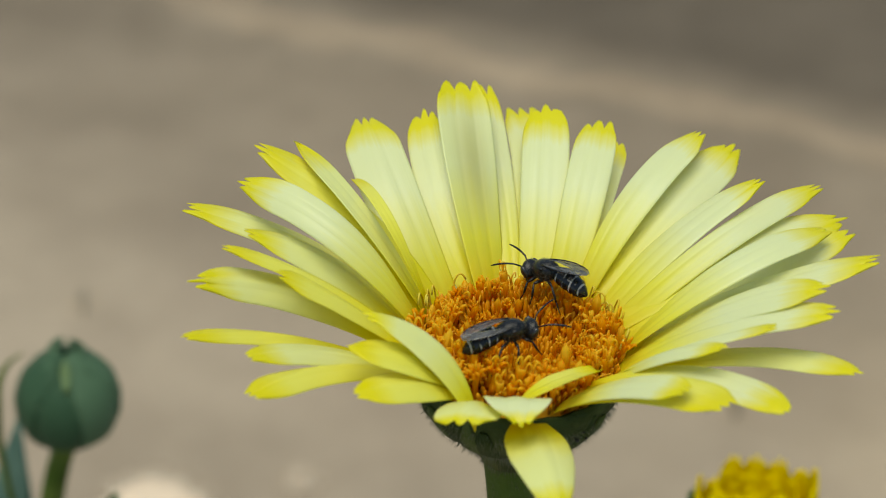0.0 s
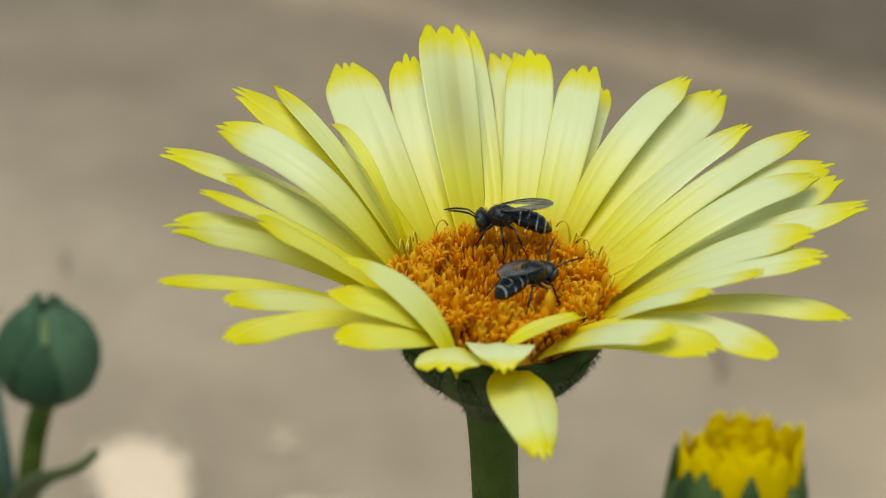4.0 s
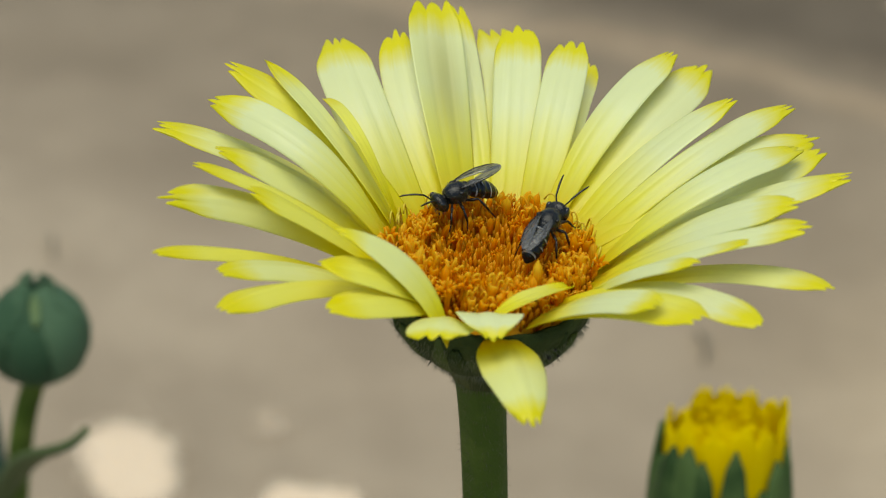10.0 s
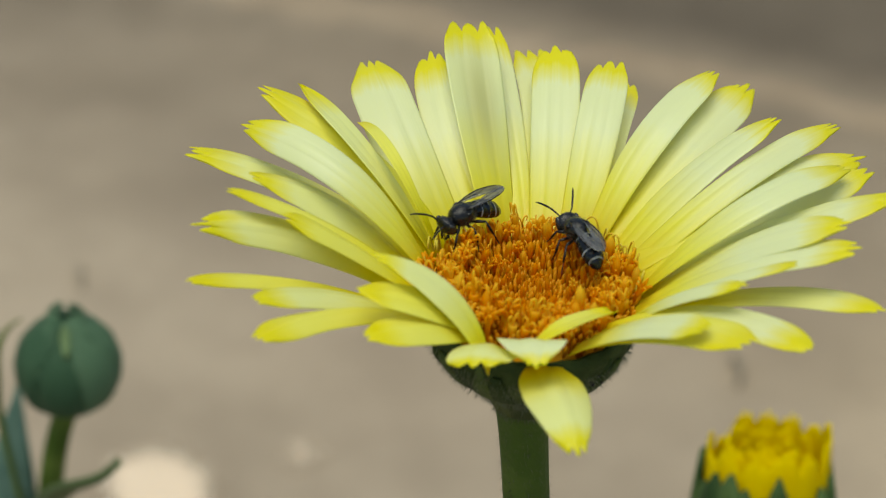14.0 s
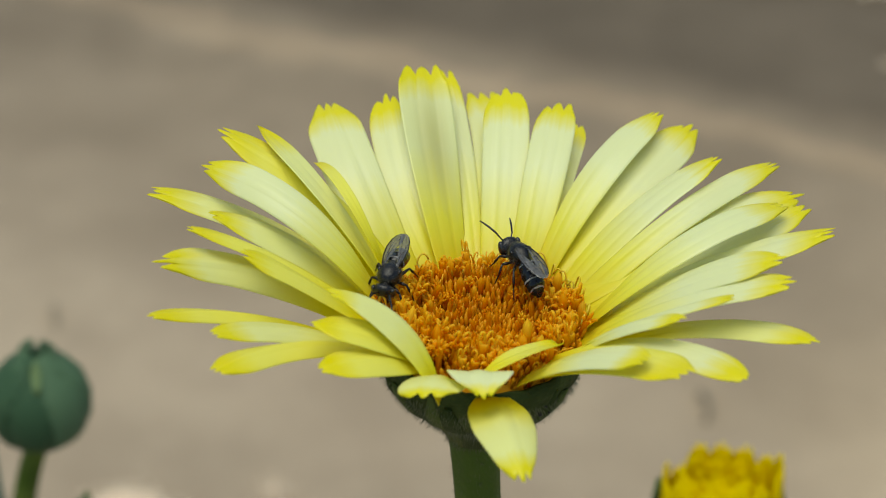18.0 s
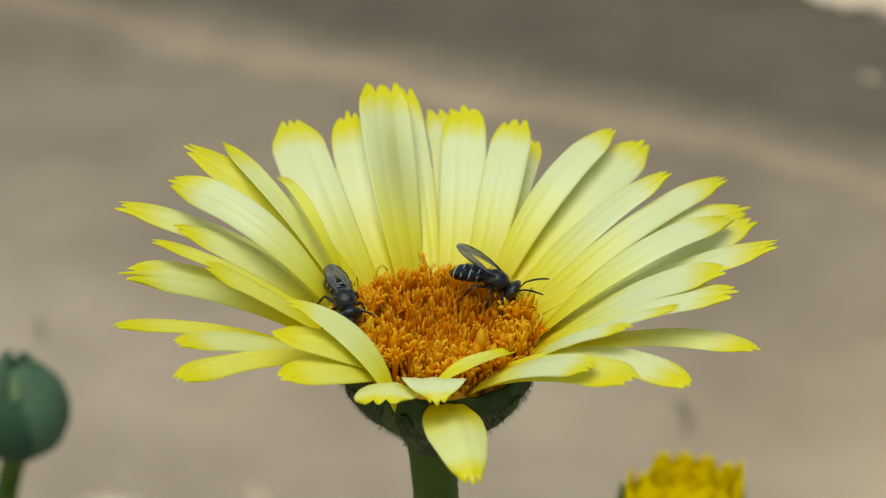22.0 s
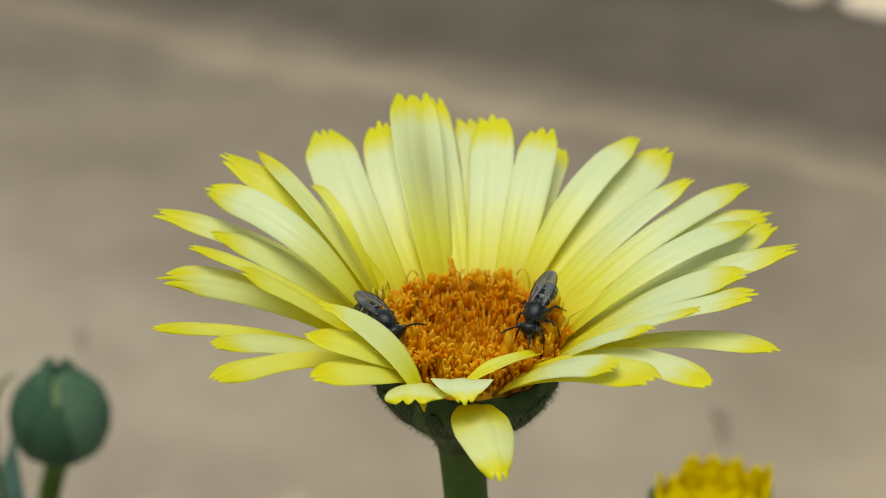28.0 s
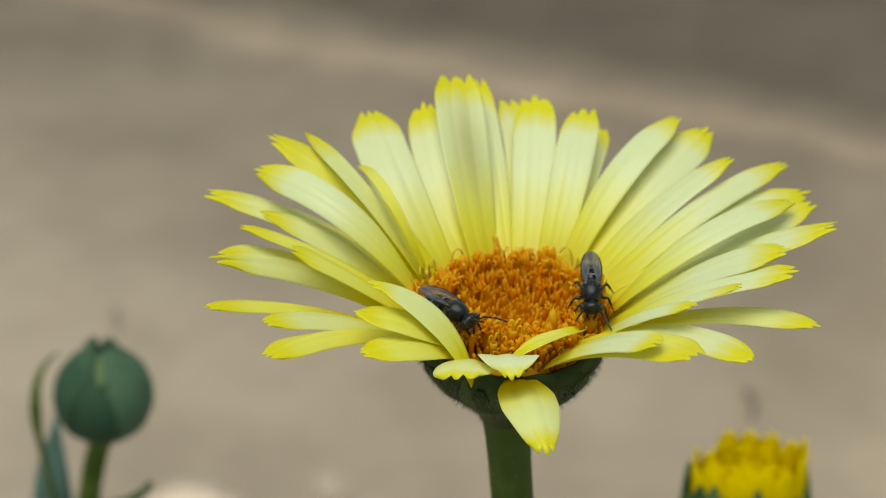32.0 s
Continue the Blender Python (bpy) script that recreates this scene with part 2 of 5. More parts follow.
def floret_material(name, low, high, tip):
    """A floret's colour along its own height: deep tube, brighter neck, pale tip; varied from piece to piece."""
    m, nodes, links, bsdf = material(name)
    tc = nodes.new("ShaderNodeTexCoord")
    sep = nodes.new("ShaderNodeSeparateXYZ")
    links.new(tc.outputs["Object"], sep.inputs[0])
    info = nodes.new("ShaderNodeObjectInfo")
    n = noise_node(nodes, links, tc.outputs["Object"], 2200, 4.0)
    h = math_node(nodes, links, "MULTIPLY", sep.outputs["Z"], 1000 / 3.0)
    h = math_node(nodes, links, "ADD", h, math_node(nodes, links, "MULTIPLY", math_node(nodes, links, "SUBTRACT", info.outputs["Random"], 0.5), 0.45))
    h = math_node(nodes, links, "ADD", h, math_node(nodes, links, "MULTIPLY", math_node(nodes, links, "SUBTRACT", n.outputs[0], 0.5), 0.5))
    col = ramp(nodes, [(0.35, low), (0.72, high), (1.0, tip)], "LINEAR")
    links.new(h, col.inputs[0])
    links.new(col.outputs[0], bsdf.inputs["Base Color"])
    bsdf.inputs["Roughness"].default_value = 0.45
    bsdf.inputs["Specular IOR Level"].default_value = 0.2
    bump(nodes, links, bsdf, n.outputs[0], 0.3, 0.0001)
    glow = nodes.new("ShaderNodeBsdfTranslucent")
    links.new(col.outputs[0], glow.inputs["Color"])
    both = nodes.new("ShaderNodeMixShader")
    both.inputs[0].default_value = 0.58
    links.new(bsdf.outputs[0], both.inputs[1])
    links.new(glow.outputs[0], both.inputs[2])
    links.new(both.outputs[0], nodes["Material Output"].inputs["Surface"])
    return m


RIPE_IN = floret_material("ochre_ripe_floret", (0.74, 0.29, 0.003), (0.84, 0.40, 0.005), (0.89, 0.48, 0.012))
RIPE_MID = floret_material("orange_ripe_floret", (0.84, 0.34, 0.003), (0.93, 0.48, 0.006), (0.95, 0.56, 0.02))
RIPE_OUT = floret_material("amber_ripe_floret", (0.88, 0.40, 0.004), (0.94, 0.54, 0.009), (0.97, 0.67, 0.04))
RIPE_RIM = floret_material("russet_ripe_floret", (0.90, 0.52, 0.006), (0.92, 0.50, 0.006), (0.84, 0.38, 0.008))
STYLE = plain_material("yellow_style", (0.85, 0.62, 0.03), (0.85, 0.72, 0.08), 900, 0.5, 0.3, 0.2, 0.0001, light_through=0.3)
RECEPTACLE = plain_material("brown_receptacle", (0.72, 0.28, 0.006), (0.82, 0.38, 0.01), 700, 0.7, 0.2)
GREEN_CUP = plain_material("dull_green_cup", (0.034, 0.050, 0.011), (0.082, 0.105, 0.027), 260, 0.7, 0.12, 0.5, 0.0005)
GREEN_STEM = plain_material("green_stem", (0.062, 0.100, 0.012), (0.120, 0.165, 0.028), 180, 0.6, 0.15, 0.4, 0.0004)
GREEN_DARK = plain_material("dark_green_leaf", (0.035, 0.060, 0.018), (0.065, 0.095, 0.030), 150, 0.6, 0.3, 0.4, 0.0004)
GREEN_BUD = plain_material("blue_green_bud", (0.033, 0.075, 0.034), (0.074, 0.132, 0.067), 200, 0.65, 0.2, 0.4, 0.0004)
GREEN_TIP = plain_material("grey_green_tip", (0.070, 0.115, 0.060), (0.110, 0.165, 0.095), 200, 0.65, 0.2, 0.4, 0.0004)
GREEN_BRACT = plain_material("dark_green_bract", (0.026, 0.056, 0.014), (0.078, 0.125, 0.034), 160, 0.6, 0.15, 0.4, 0.0004, light_through=0.1)
GREEN_PALE = plain_material("pale_green_margin", (0.13, 0.19, 0.07), (0.21, 0.27, 0.12), 200, 0.6, 0.3, 0.3, 0.0003)
GREEN_LEAF = plain_material("blue_green_leaf", (0.090, 0.165, 0.120), (0.150, 0.245, 0.180), 120, 0.6, 0.3, 0.4, 0.0004, light_through=0.15)
HAIR = plain_material("pale_plant_hair", (0.07, 0.08, 0.035), (0.18, 0.19, 0.11), 500, 0.6, 0.3, 0.0)
CHITIN = plain_material("black_chitin", (0.004, 0.004, 0.004), (0.010, 0.009, 0.009), 1500, 0.18, 0.4, 0.3, 0.00008, spread=0.05)
CHITIN_DULL = plain_material("dull_black_chitin", (0.003, 0.0028, 0.0025), (0.012, 0.011, 0.010), 2600, 0.20, 0.36, 0.3, 0.00010, spread=0.05)
LEG_DARK = plain_material("dark_brown_leg", (0.006, 0.005, 0.004), (0.022, 0.014, 0.010), 2000, 0.32, 0.35, 0.3, 0.0001, spread=0.05)
EYE = plain_material("dark_eye", (0.012, 0.010, 0.009), (0.022, 0.018, 0.014), 3000, 0.25, 0.6, 0.3, 0.00005, spread=0.02)
FUZZ = plain_material("grey_fuzz", (0.07, 0.06, 0.042), (0.20, 0.172, 0.125), 900, 0.7, 0.2, 0.0)
TWIG = plain_material("dry_twig", (0.22, 0.178, 0.125), (0.29, 0.235, 0.165), 200, 0.8, 0.2, 0.4, 0.0004)
# pale colour of the bright ground patches, with the sunlight put into it
BRIGHT_GRAIN = plain_material("bright_grain", (0.70, 0.54, 0.38), (0.80, 0.65, 0.48), 40, 0.8, 0.3, 0.4, 0.002)


def abdomen_material():
    """Black chitin with pale hair bands at the segments' hind edges, along the thing's own x."""
    m, nodes, links, bsdf = material("banded_chitin")
    tc = nodes.new("ShaderNodeTexCoord")
    sep = nodes.new("ShaderNodeSeparateXYZ")
    links.new(tc.outputs["Object"], sep.inputs[0])
    n = noise_node(nodes, links, tc.outputs["Object"], 1800, 4.0)
    x = math_node(nodes, links, "ADD", math_node(nodes, links, "MULTIPLY", sep.outputs["X"], 1000 / 0.78), math_node(nodes, links, "MULTIPLY", n.outputs[0], 0.16))
    saw = math_node(nodes, links, "FRACT", x)
    band = ramp(nodes, [(0.0, (0.34, 0.33, 0.31)), (0.15, (0.30, 0.29, 0.27)), (0.21, (0.008, 0.008, 0.008)), (1.0, (0.005, 0.005, 0.005))], "LINEAR")
    links.new(saw, band.inputs[0])
    links.new(mix(nodes, links, "MIX", ramp_of(nodes, links, n.outputs[0], [(0.44, (0, 0, 0)), (0.60, (1, 1, 1))]), band.outputs[0], (0.012, 0.012, 0.013)), bsdf.inputs["Base Color"])
    bsdf.inputs["Roughness"].default_value = 0.15
    bsdf.inputs["Specular IOR Level"].default_value = 0.3
    bump(nodes, links, bsdf, n.outputs[0], 0.15, 0.00008)
    return m


def wing_material():
    """Smoky clear membrane with a faint mottle."""
    m, nodes, links, bsdf = material("smoky_wing")
    tc = nodes.new("ShaderNodeTexCoord")
    n = noise_node(nodes, links, tc.outputs["Object"], 1400, 3.0)
    col = ramp(nodes, [(0.3, (0.085, 0.08, 0.072)), (0.7, (0.21, 0.20, 0.18))], "LINEAR")
    links.new(n.outputs[0], col.inputs[0])
    links.new(col.outputs[0], bsdf.inputs["Base Color"])
    bsdf.inputs["Roughness"].default_value = 0.22
    bsdf.inputs["Specular IOR Level"].default_value = 0.8
    bsdf.inputs["Alpha"].default_value = 0.58
    bump(nodes, links, bsdf, n.outputs[0], 0.5, 0.0001)
    return m


ABDOMEN = abdomen_material()
WING = wing_material()


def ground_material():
    """Sandy concrete with blotches, fine grit, and a strip of shade, put into the colour, that runs aslant behind the
    plants.
    """
    m, nodes, links, bsdf = material("sandy_ground")
    tc = nodes.new("ShaderNodeTexCoord")
    sep = nodes.new("ShaderNodeSeparateXYZ")
    links.new(tc.outputs["Object"], sep.inputs[0])
    big = noise_node(nodes, links, tc.outputs["Object"], 7.0, 3.0)
    mid = noise_node(nodes, links, tc.outputs["Object"], 30.0, 4.0)
    grit = noise_node(nodes, links, tc.outputs["Object"], 900.0, 4.0, 0.7)
    base = ramp(nodes, [(0.3, (0.292, 0.228, 0.158)), (0.7, (0.402, 0.317, 0.222))])
    links.new(big.outputs[0], base.inputs[0])
    base2 = mix(nodes, links, "MULTIPLY", 0.35, base.outputs[0], mix(nodes, links, "MIX", mid.outputs[0], (0.7, 0.68, 0.66), (1.2, 1.2, 1.2)))
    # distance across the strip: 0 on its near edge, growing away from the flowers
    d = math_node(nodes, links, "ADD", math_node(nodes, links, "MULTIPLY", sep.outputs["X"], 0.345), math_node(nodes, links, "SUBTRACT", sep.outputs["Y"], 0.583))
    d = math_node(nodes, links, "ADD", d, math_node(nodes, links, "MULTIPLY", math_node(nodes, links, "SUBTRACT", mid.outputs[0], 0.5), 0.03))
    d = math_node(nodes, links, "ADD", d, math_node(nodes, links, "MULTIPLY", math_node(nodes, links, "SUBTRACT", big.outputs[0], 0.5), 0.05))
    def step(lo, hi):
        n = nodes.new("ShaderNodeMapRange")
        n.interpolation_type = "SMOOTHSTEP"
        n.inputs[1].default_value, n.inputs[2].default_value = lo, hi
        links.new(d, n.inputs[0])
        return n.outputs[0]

    # slightly darker towards the strip, a paler edge, then the strip itself: shade painted as darker colour
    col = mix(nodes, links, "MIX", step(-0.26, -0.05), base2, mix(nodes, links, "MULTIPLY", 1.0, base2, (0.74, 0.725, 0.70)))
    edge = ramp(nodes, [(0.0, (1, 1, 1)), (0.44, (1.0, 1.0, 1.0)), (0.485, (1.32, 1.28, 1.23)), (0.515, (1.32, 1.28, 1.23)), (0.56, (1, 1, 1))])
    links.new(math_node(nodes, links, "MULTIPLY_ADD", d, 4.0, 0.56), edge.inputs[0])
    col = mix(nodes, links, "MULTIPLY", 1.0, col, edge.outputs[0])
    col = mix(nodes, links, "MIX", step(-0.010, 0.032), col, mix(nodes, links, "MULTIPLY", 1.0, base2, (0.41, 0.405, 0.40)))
    # the far ground is darker, with a mottled edge
    far = nodes.new("ShaderNodeMapRange")
    far.interpolation_type = "SMOOTHSTEP"
    far.inputs[1].default_value, far.inputs[2].default_value = 0.48, 0.78
    links.new(math_node(nodes, links, "ADD", math_node(nodes, links, "MULTIPLY_ADD", sep.outputs["X"], 0.10, sep.outputs["Y"]), math_node(nodes, links, "MULTIPLY", big.outputs[0], 0.08)), far.inputs[0])
    col = mix(nodes, links, "MIX", far.outputs[0], col, mix(nodes, links, "MULTIPLY", 1.0, col, (0.80, 0.80, 0.80)))
    mottle = noise_node(nodes, links, tc.outputs["Object"], 16.0, 5.0, 0.6)
    col = mix(nodes, links, "MULTIPLY", 1.0, col, ramp_of(nodes, links, mottle.outputs[0], [(0.3, (0.90, 0.89, 0.88)), (0.7, (1.10, 1.10, 1.10))]))
    # a brighter patch by the young flower, a greyer one further back and a faintly brighter one between
    for x, y, size, tone in ((0.15, 0.345, 0.075, (1.16, 1.14, 1.09)), (-0.17, 0.60, 0.12, (0.92, 0.93, 0.95)), (-0.02, 0.36, 0.07, (1.05, 1.04, 1.03))):
        dx = math_node(nodes, links, "DIVIDE", math_node(nodes, links, "SUBTRACT", sep.outputs["X"], x), size)
        dy = math_node(nodes, links, "DIVIDE", math_node(nodes, links, "SUBTRACT", sep.outputs["Y"], y), size)
        far2 = math_node(nodes, links, "ADD", math_node(nodes, links, "MULTIPLY", dx, dx), math_node(nodes, links, "MULTIPLY", dy, dy))
        far2 = math_node(nodes, links, "MULTIPLY", far2, math_node(nodes, links, "MULTIPLY_ADD", mid.outputs[0], -2.0, -0.2))
        col = mix(nodes, links, "MULTIPLY", math_node(nodes, links, "EXPONENT", far2), col, tone)
    col = mix(nodes, links, "MULTIPLY", 0.5, col, mix(nodes, links, "MIX", grit.outputs[0], (0.75, 0.75, 0.75), (1.25, 1.25, 1.25)))
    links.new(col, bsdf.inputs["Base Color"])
    bsdf.inputs["Roughness"].default_value = 0.9
    bsdf.inputs["Specular IOR Level"].default_value = 0.2
    bump(nodes, links, bsdf, grit.outputs[0], 0.5, 0.001)
    return m


# ---- ground ----
def build_ground():
    bm = bmesh.new()
    steps = [-40, -12, -4, -1.5] + [-0.6 + 0.05 * i for i in range(33)] + [1.6, 4, 12, 40]
    grid = []
    for y in steps:
        row = []
        for x in steps:
            near = max(0.0, 1.0 - math.hypot(x, y - 0.4) / 1.2)
            z = 0.002 * near * (noise.noise(Vector((x * 9, y * 9, 0.3))) - 0.3)
            row.append(bm.verts.new((x, y, z)))
        grid.append(row)
    for a, b in zip(grid, grid[1:]):
        for k in range(len(a) - 1):
            bm.faces.new((a[k], a[k + 1], b[k + 1], b[k]))
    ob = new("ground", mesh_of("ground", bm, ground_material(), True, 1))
    return tagged(ob, "bare sandy grey-brown ground with a darker shaded strip", "ground", kind="structure")


build_ground()


def bright_patch(lobes, size, count, seed, label):
    """A bright patch of the ground, its light put in as small pale grains: dense in the middle of each lobe (x, y,
    radius in mm) and thinning out round it.
    """
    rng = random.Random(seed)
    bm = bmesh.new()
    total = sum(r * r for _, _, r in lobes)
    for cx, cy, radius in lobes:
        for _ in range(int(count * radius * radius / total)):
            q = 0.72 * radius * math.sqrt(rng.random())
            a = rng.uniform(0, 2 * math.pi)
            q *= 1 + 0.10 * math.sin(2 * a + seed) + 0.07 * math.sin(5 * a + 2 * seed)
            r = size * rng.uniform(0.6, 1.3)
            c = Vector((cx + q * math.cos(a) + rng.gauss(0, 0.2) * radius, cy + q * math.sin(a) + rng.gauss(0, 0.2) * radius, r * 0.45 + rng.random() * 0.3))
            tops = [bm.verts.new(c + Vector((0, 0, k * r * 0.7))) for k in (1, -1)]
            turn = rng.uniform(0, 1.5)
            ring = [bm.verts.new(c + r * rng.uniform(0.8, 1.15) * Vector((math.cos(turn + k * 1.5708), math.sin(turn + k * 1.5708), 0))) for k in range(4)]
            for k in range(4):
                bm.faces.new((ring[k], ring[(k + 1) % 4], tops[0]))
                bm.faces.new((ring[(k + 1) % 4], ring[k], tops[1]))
    ob = new("pale_grit", mesh_of("pale_grit", bm, BRIGHT_GRAIN, False))
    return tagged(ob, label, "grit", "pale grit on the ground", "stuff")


# the three large patches stand in for sunlit spots, light added as pale grains
bright_patch([(-86, 295, 16), (-82, 283, 12.5)], 0.5, 8500, 3, "round sunlit patch on the sandy ground, built of pale cream grains")
bright_patch([(-38, 278, 9), (-26, 277, 9.5)], 0.5, 4200, 5, "double sunlit patch on the sandy ground, built of pale cream grains")
bright_patch([(150, 674, 10), (184, 668, 17), (212, 664, 22), (248, 668, 30)], 1.1, 5000, 8, "wide sunlit patch on darker ground, built of pale cream grains")
bright_patch([(183, 590, 5)], 0.5, 60, 9, "small patch of pale grains on darker ground")
bright_patch([(-46, 312, 7)], 0.5, 130, 12, "faint small patch of pale grains on the ground")


def twig(points, r, label):
    bm = bmesh.new()
    line = bezier(points, 8)
    tube(bm, line, [r * (1.1 - 0.5 * i / 8) for i in range(9)], 7)
    ob = new("twig", mesh_of("twig", bm, TWIG))
    return tagged(ob, label, "twig", "dry twigs on the ground")


twig([(85, 365, 1), (88, 358, 4), (85, 351, 1)], 1.3, "short dark dry twig lying on the sandy ground")
twig([(-125, 399, 1), (-125, 393, 3), (-122, 387, 1)], 1.0, "thin dark dry twig lying on the sandy ground")


# ---- the big pale-yellow flower ----
TOOTH = [(-1.0, -1.2), (-0.92, -0.3), (-0.80, 0.6), (-0.67, 1.0), (-0.53, 0.6), (-0.41, -0.4), (-0.34, -1.1), (-0.27, -0.4), (-0.14, 0.7), (0.0, 1.15), (0.14, 0.7), (0.27, -0.4), (0.34, -1.1), (0.41, -0.4), (0.53, 0.6), (0.67, 1.0), (0.80, 0.6), (0.92, -0.3), (1.0, -1.2)]


def petal_mesh(line, width, twist, cup, teeth=1.0, root=0.42, turn_in=0.0, thick=0.11, rounding=0.55, curl=0.0, crease=0.0, face=None, peak=0.64, fall=2.0, steps=None, grooves=0.013):
    """A toothed ray petal along the points of line (mm): thin blade with two fine grooves and a wavy margin, closed shell."""
    n = len(line) - 1
    steps = steps or [i / n for i in range(n + 1)]
    length = sum((b - a).length for a, b in zip(line, line[1:]))
    tops, unders, uvs = [], [], []
    own = random.Random(round(line[-1].x * 100) + round(line[-1].y * 37))
    grow = [own.uniform(0.45, 1.35) for _ in range(3)]
    lag = [own.uniform(-0.6, 0.6) for _ in range(3)]
    shift = [own.uniform(-0.09, 0.09) for _ in range(2)]
    wave, phase = own.uniform(0.008, 0.022), own.uniform(0, 6.28)
    bm = bmesh.new()
    for i, p in enumerate(line):
        s = steps[i]
        along = (line[min(i + 1, n)] - line[max(i - 1, 0)]).normalized()
        side = along.cross(face or Vector((0, 0, 1)))
        side = side.normalized() if side.length > 0.05 else Vector((1, 0, 0))
        up = side.cross(along).normalized()
        a = radians(turn_in + twist * s)
        side, up = math.cos(a) * side + math.sin(a) * up, math.cos(a) * up - math.sin(a) * side
        w = width * 0.5 * (root + (1 - root) * math.sin(min(s / peak, 1) * math.pi / 2))
        if s > peak + 0.14:
            w *= 1 - (1 - rounding) * ((s - peak - 0.14) / (0.86 - peak)) ** fall
        bend = cup * (1 + curl * s * s) * min(1, s * 2)
        flat = math.sin(math.pi * min(1, 0.12 + s * 0.88)) ** 0.6
        top, under, uv = [], [], []
        for v, tooth in TOOTH:
            lobe = 0 if v < -0.34 else 2 if v > 0.34 else 1
            moved = v + (shift[0] * max(0, 1 - abs(v + 0.34) / 0.4) + shift[1] * max(0, 1 - abs(v - 0.34) / 0.4)) * s ** 3
            out = length * s ** 9 * (0.024 * teeth * (tooth * (grow[lobe] if tooth > -1 else 1) + lag[lobe] * (tooth > 0)) - 0.022 - 0.02 * teeth - 0.024 * v * v)
            groove = -grooves * width * flat * (math.exp(-((v - 0.34) / 0.10) ** 2) + math.exp(-((v + 0.34) / 0.10) ** 2))
            ridge = crease * width * (abs(v) - 0.5) * math.sin(math.pi * min(1, 0.1 + s * 0.9)) + wave * width * v * abs(v) * math.sin(9 * s + phase) * s
            q = p + side * (w * moved) + up * (bend * width * (v * v - 0.3) + ridge + groove) + along * out
            edge = 0.35 if abs(v) > 0.95 or s > 0.98 else 1.0
            top.append(bm.verts.new(q + up * thick * 0.5 * edge))
            under.append(bm.verts.new(q - up * thick * 0.5 * edge))
            uv.append(((v + 1) / 2, s))
        tops.append(top)
        unders.append(under)
        uvs.append(uv)
    layer = bm.loops.layers.uv.new("UVMap")

    def cell(cells):
        f = bm.faces.new([c[0] for c in cells])
        for loop, c in zip(f.loops, cells):
            loop[layer].uv = c[1]

    m = len(TOOTH)
    T = [[(tops[i][k], uvs[i][k]) for k in range(m)] for i in range(n + 1)]
    U = [[(unders[i][k], uvs[i][k]) for k in range(m)] for i in range(n + 1)]
    for i in range(n):
        for k in range(m - 1):
            cell((T[i][k], T[i][k + 1], T[i + 1][k + 1], T[i + 1][k]))
            cell((U[i][k], U[i + 1][k], U[i + 1][k + 1], U[i][k + 1]))
        cell((T[i][0], T[i + 1][0], U[i + 1][0], U[i][0]))
        cell((T[i][m - 1], U[i][m - 1], U[i + 1][m - 1], T[i + 1][m - 1]))
    for k in range(m - 1):
        cell((T[0][k], U[0][k], U[0][k + 1], T[0][k + 1]))
        cell((T[n][k], T[n][k + 1], U[n][k + 1], U[n][k]))
    return bm


flower = empty("daisy_flower", pose(0, 0, 0), "open pale lemon-yellow flower with orange centre on hairy green stem", "flower")


def head_point(azimuth, radius, z):
    return Vector((HEAD_X + radius * math.cos(radians(azimuth)), HEAD_Y + radius * math.sin(radians(azimuth)), BASE_Z + z))


def ray_petal(azimuth, radius, z, width, arch, bow, root_azimuth, root_z, tilt, twist, rounding, cup, crease, root=0.44, teeth=None, skin=None, label=""):
    """A petal from its root at the disc's edge to its tip, both given round the head's axis (degrees, mm). arch lifts its middle, bow
    swings it sideways, tilt and twist turn the blade about its length, crease folds it along its middle."""
    own = random.Random(round(azimuth * 10) + round(radius * 100))
    teeth = own.uniform(0.8, 1.25) if teeth is None else teeth
    a, b = head_point(root_azimuth, 8.6, root_z), head_point(azimuth, radius, z)
    chord = b - a
    side = chord.cross(Vector((0, 0, 1))).normalized()
    up = side.cross(chord).normalized()
    steps = [1 - (1 - i / 24) ** 1.25 for i in range(25)]
    line = [a + chord * s + (up * arch + side * bow) * (4 * s * (1 - s)) for s in steps]
    return part("petal", petal_mesh(line, width, twist, cup, teeth, root, tilt, rounding=rounding, crease=crease, steps=steps), skin or PETAL, flower, label)


# petals one by one, round the head: azimuth, radius and rise of the tip, width, arch, bow, root's azimuth and rise, tilt, twist, rounding, cup, crease
ray_petal(165.6, 32.1, 10.1, 3.66, 0.9, 2.3, 161.9, 0.9, -2, 5, 0.52, -0.06, -0.16, skin=PETAL_MID)
ray_petal(171.6, 25.5, 10.7, 4.28, 1.2, 1.6, 174.0, 0.3, 8, -16, 0.48, -0.06, -0.12, skin=PETAL_MID)
ray_petal(-179.3, 26.6, 11.8, 2.57, 0.9, 0.9, -179.6, 1.1, -8, 3, 0.49, -0.06, -0.12, teeth=0.7, skin=PETAL_YELLOW)
ray_petal(-171.4, 28.9, 10.6, 3.78, 0.6, 2.8, -175.3, 0.9, 11, 15, 0.46, -0.06, -0.18, teeth=1.3, skin=PETAL_MID)
ray_petal(-171.4, 21.7, 11.4, 3.12, 0.5, 0.4, -173.6, 1.0, -14, 22, 0.46, -0.06, -0.10, skin=PETAL_YELLOW)
ray_petal(156.2, 28.9, 10.7, 3.41, 5.3, -2.2, 165.4, 1.2, 9, 24, 0.46, -0.06, -0.10, teeth=1.2)
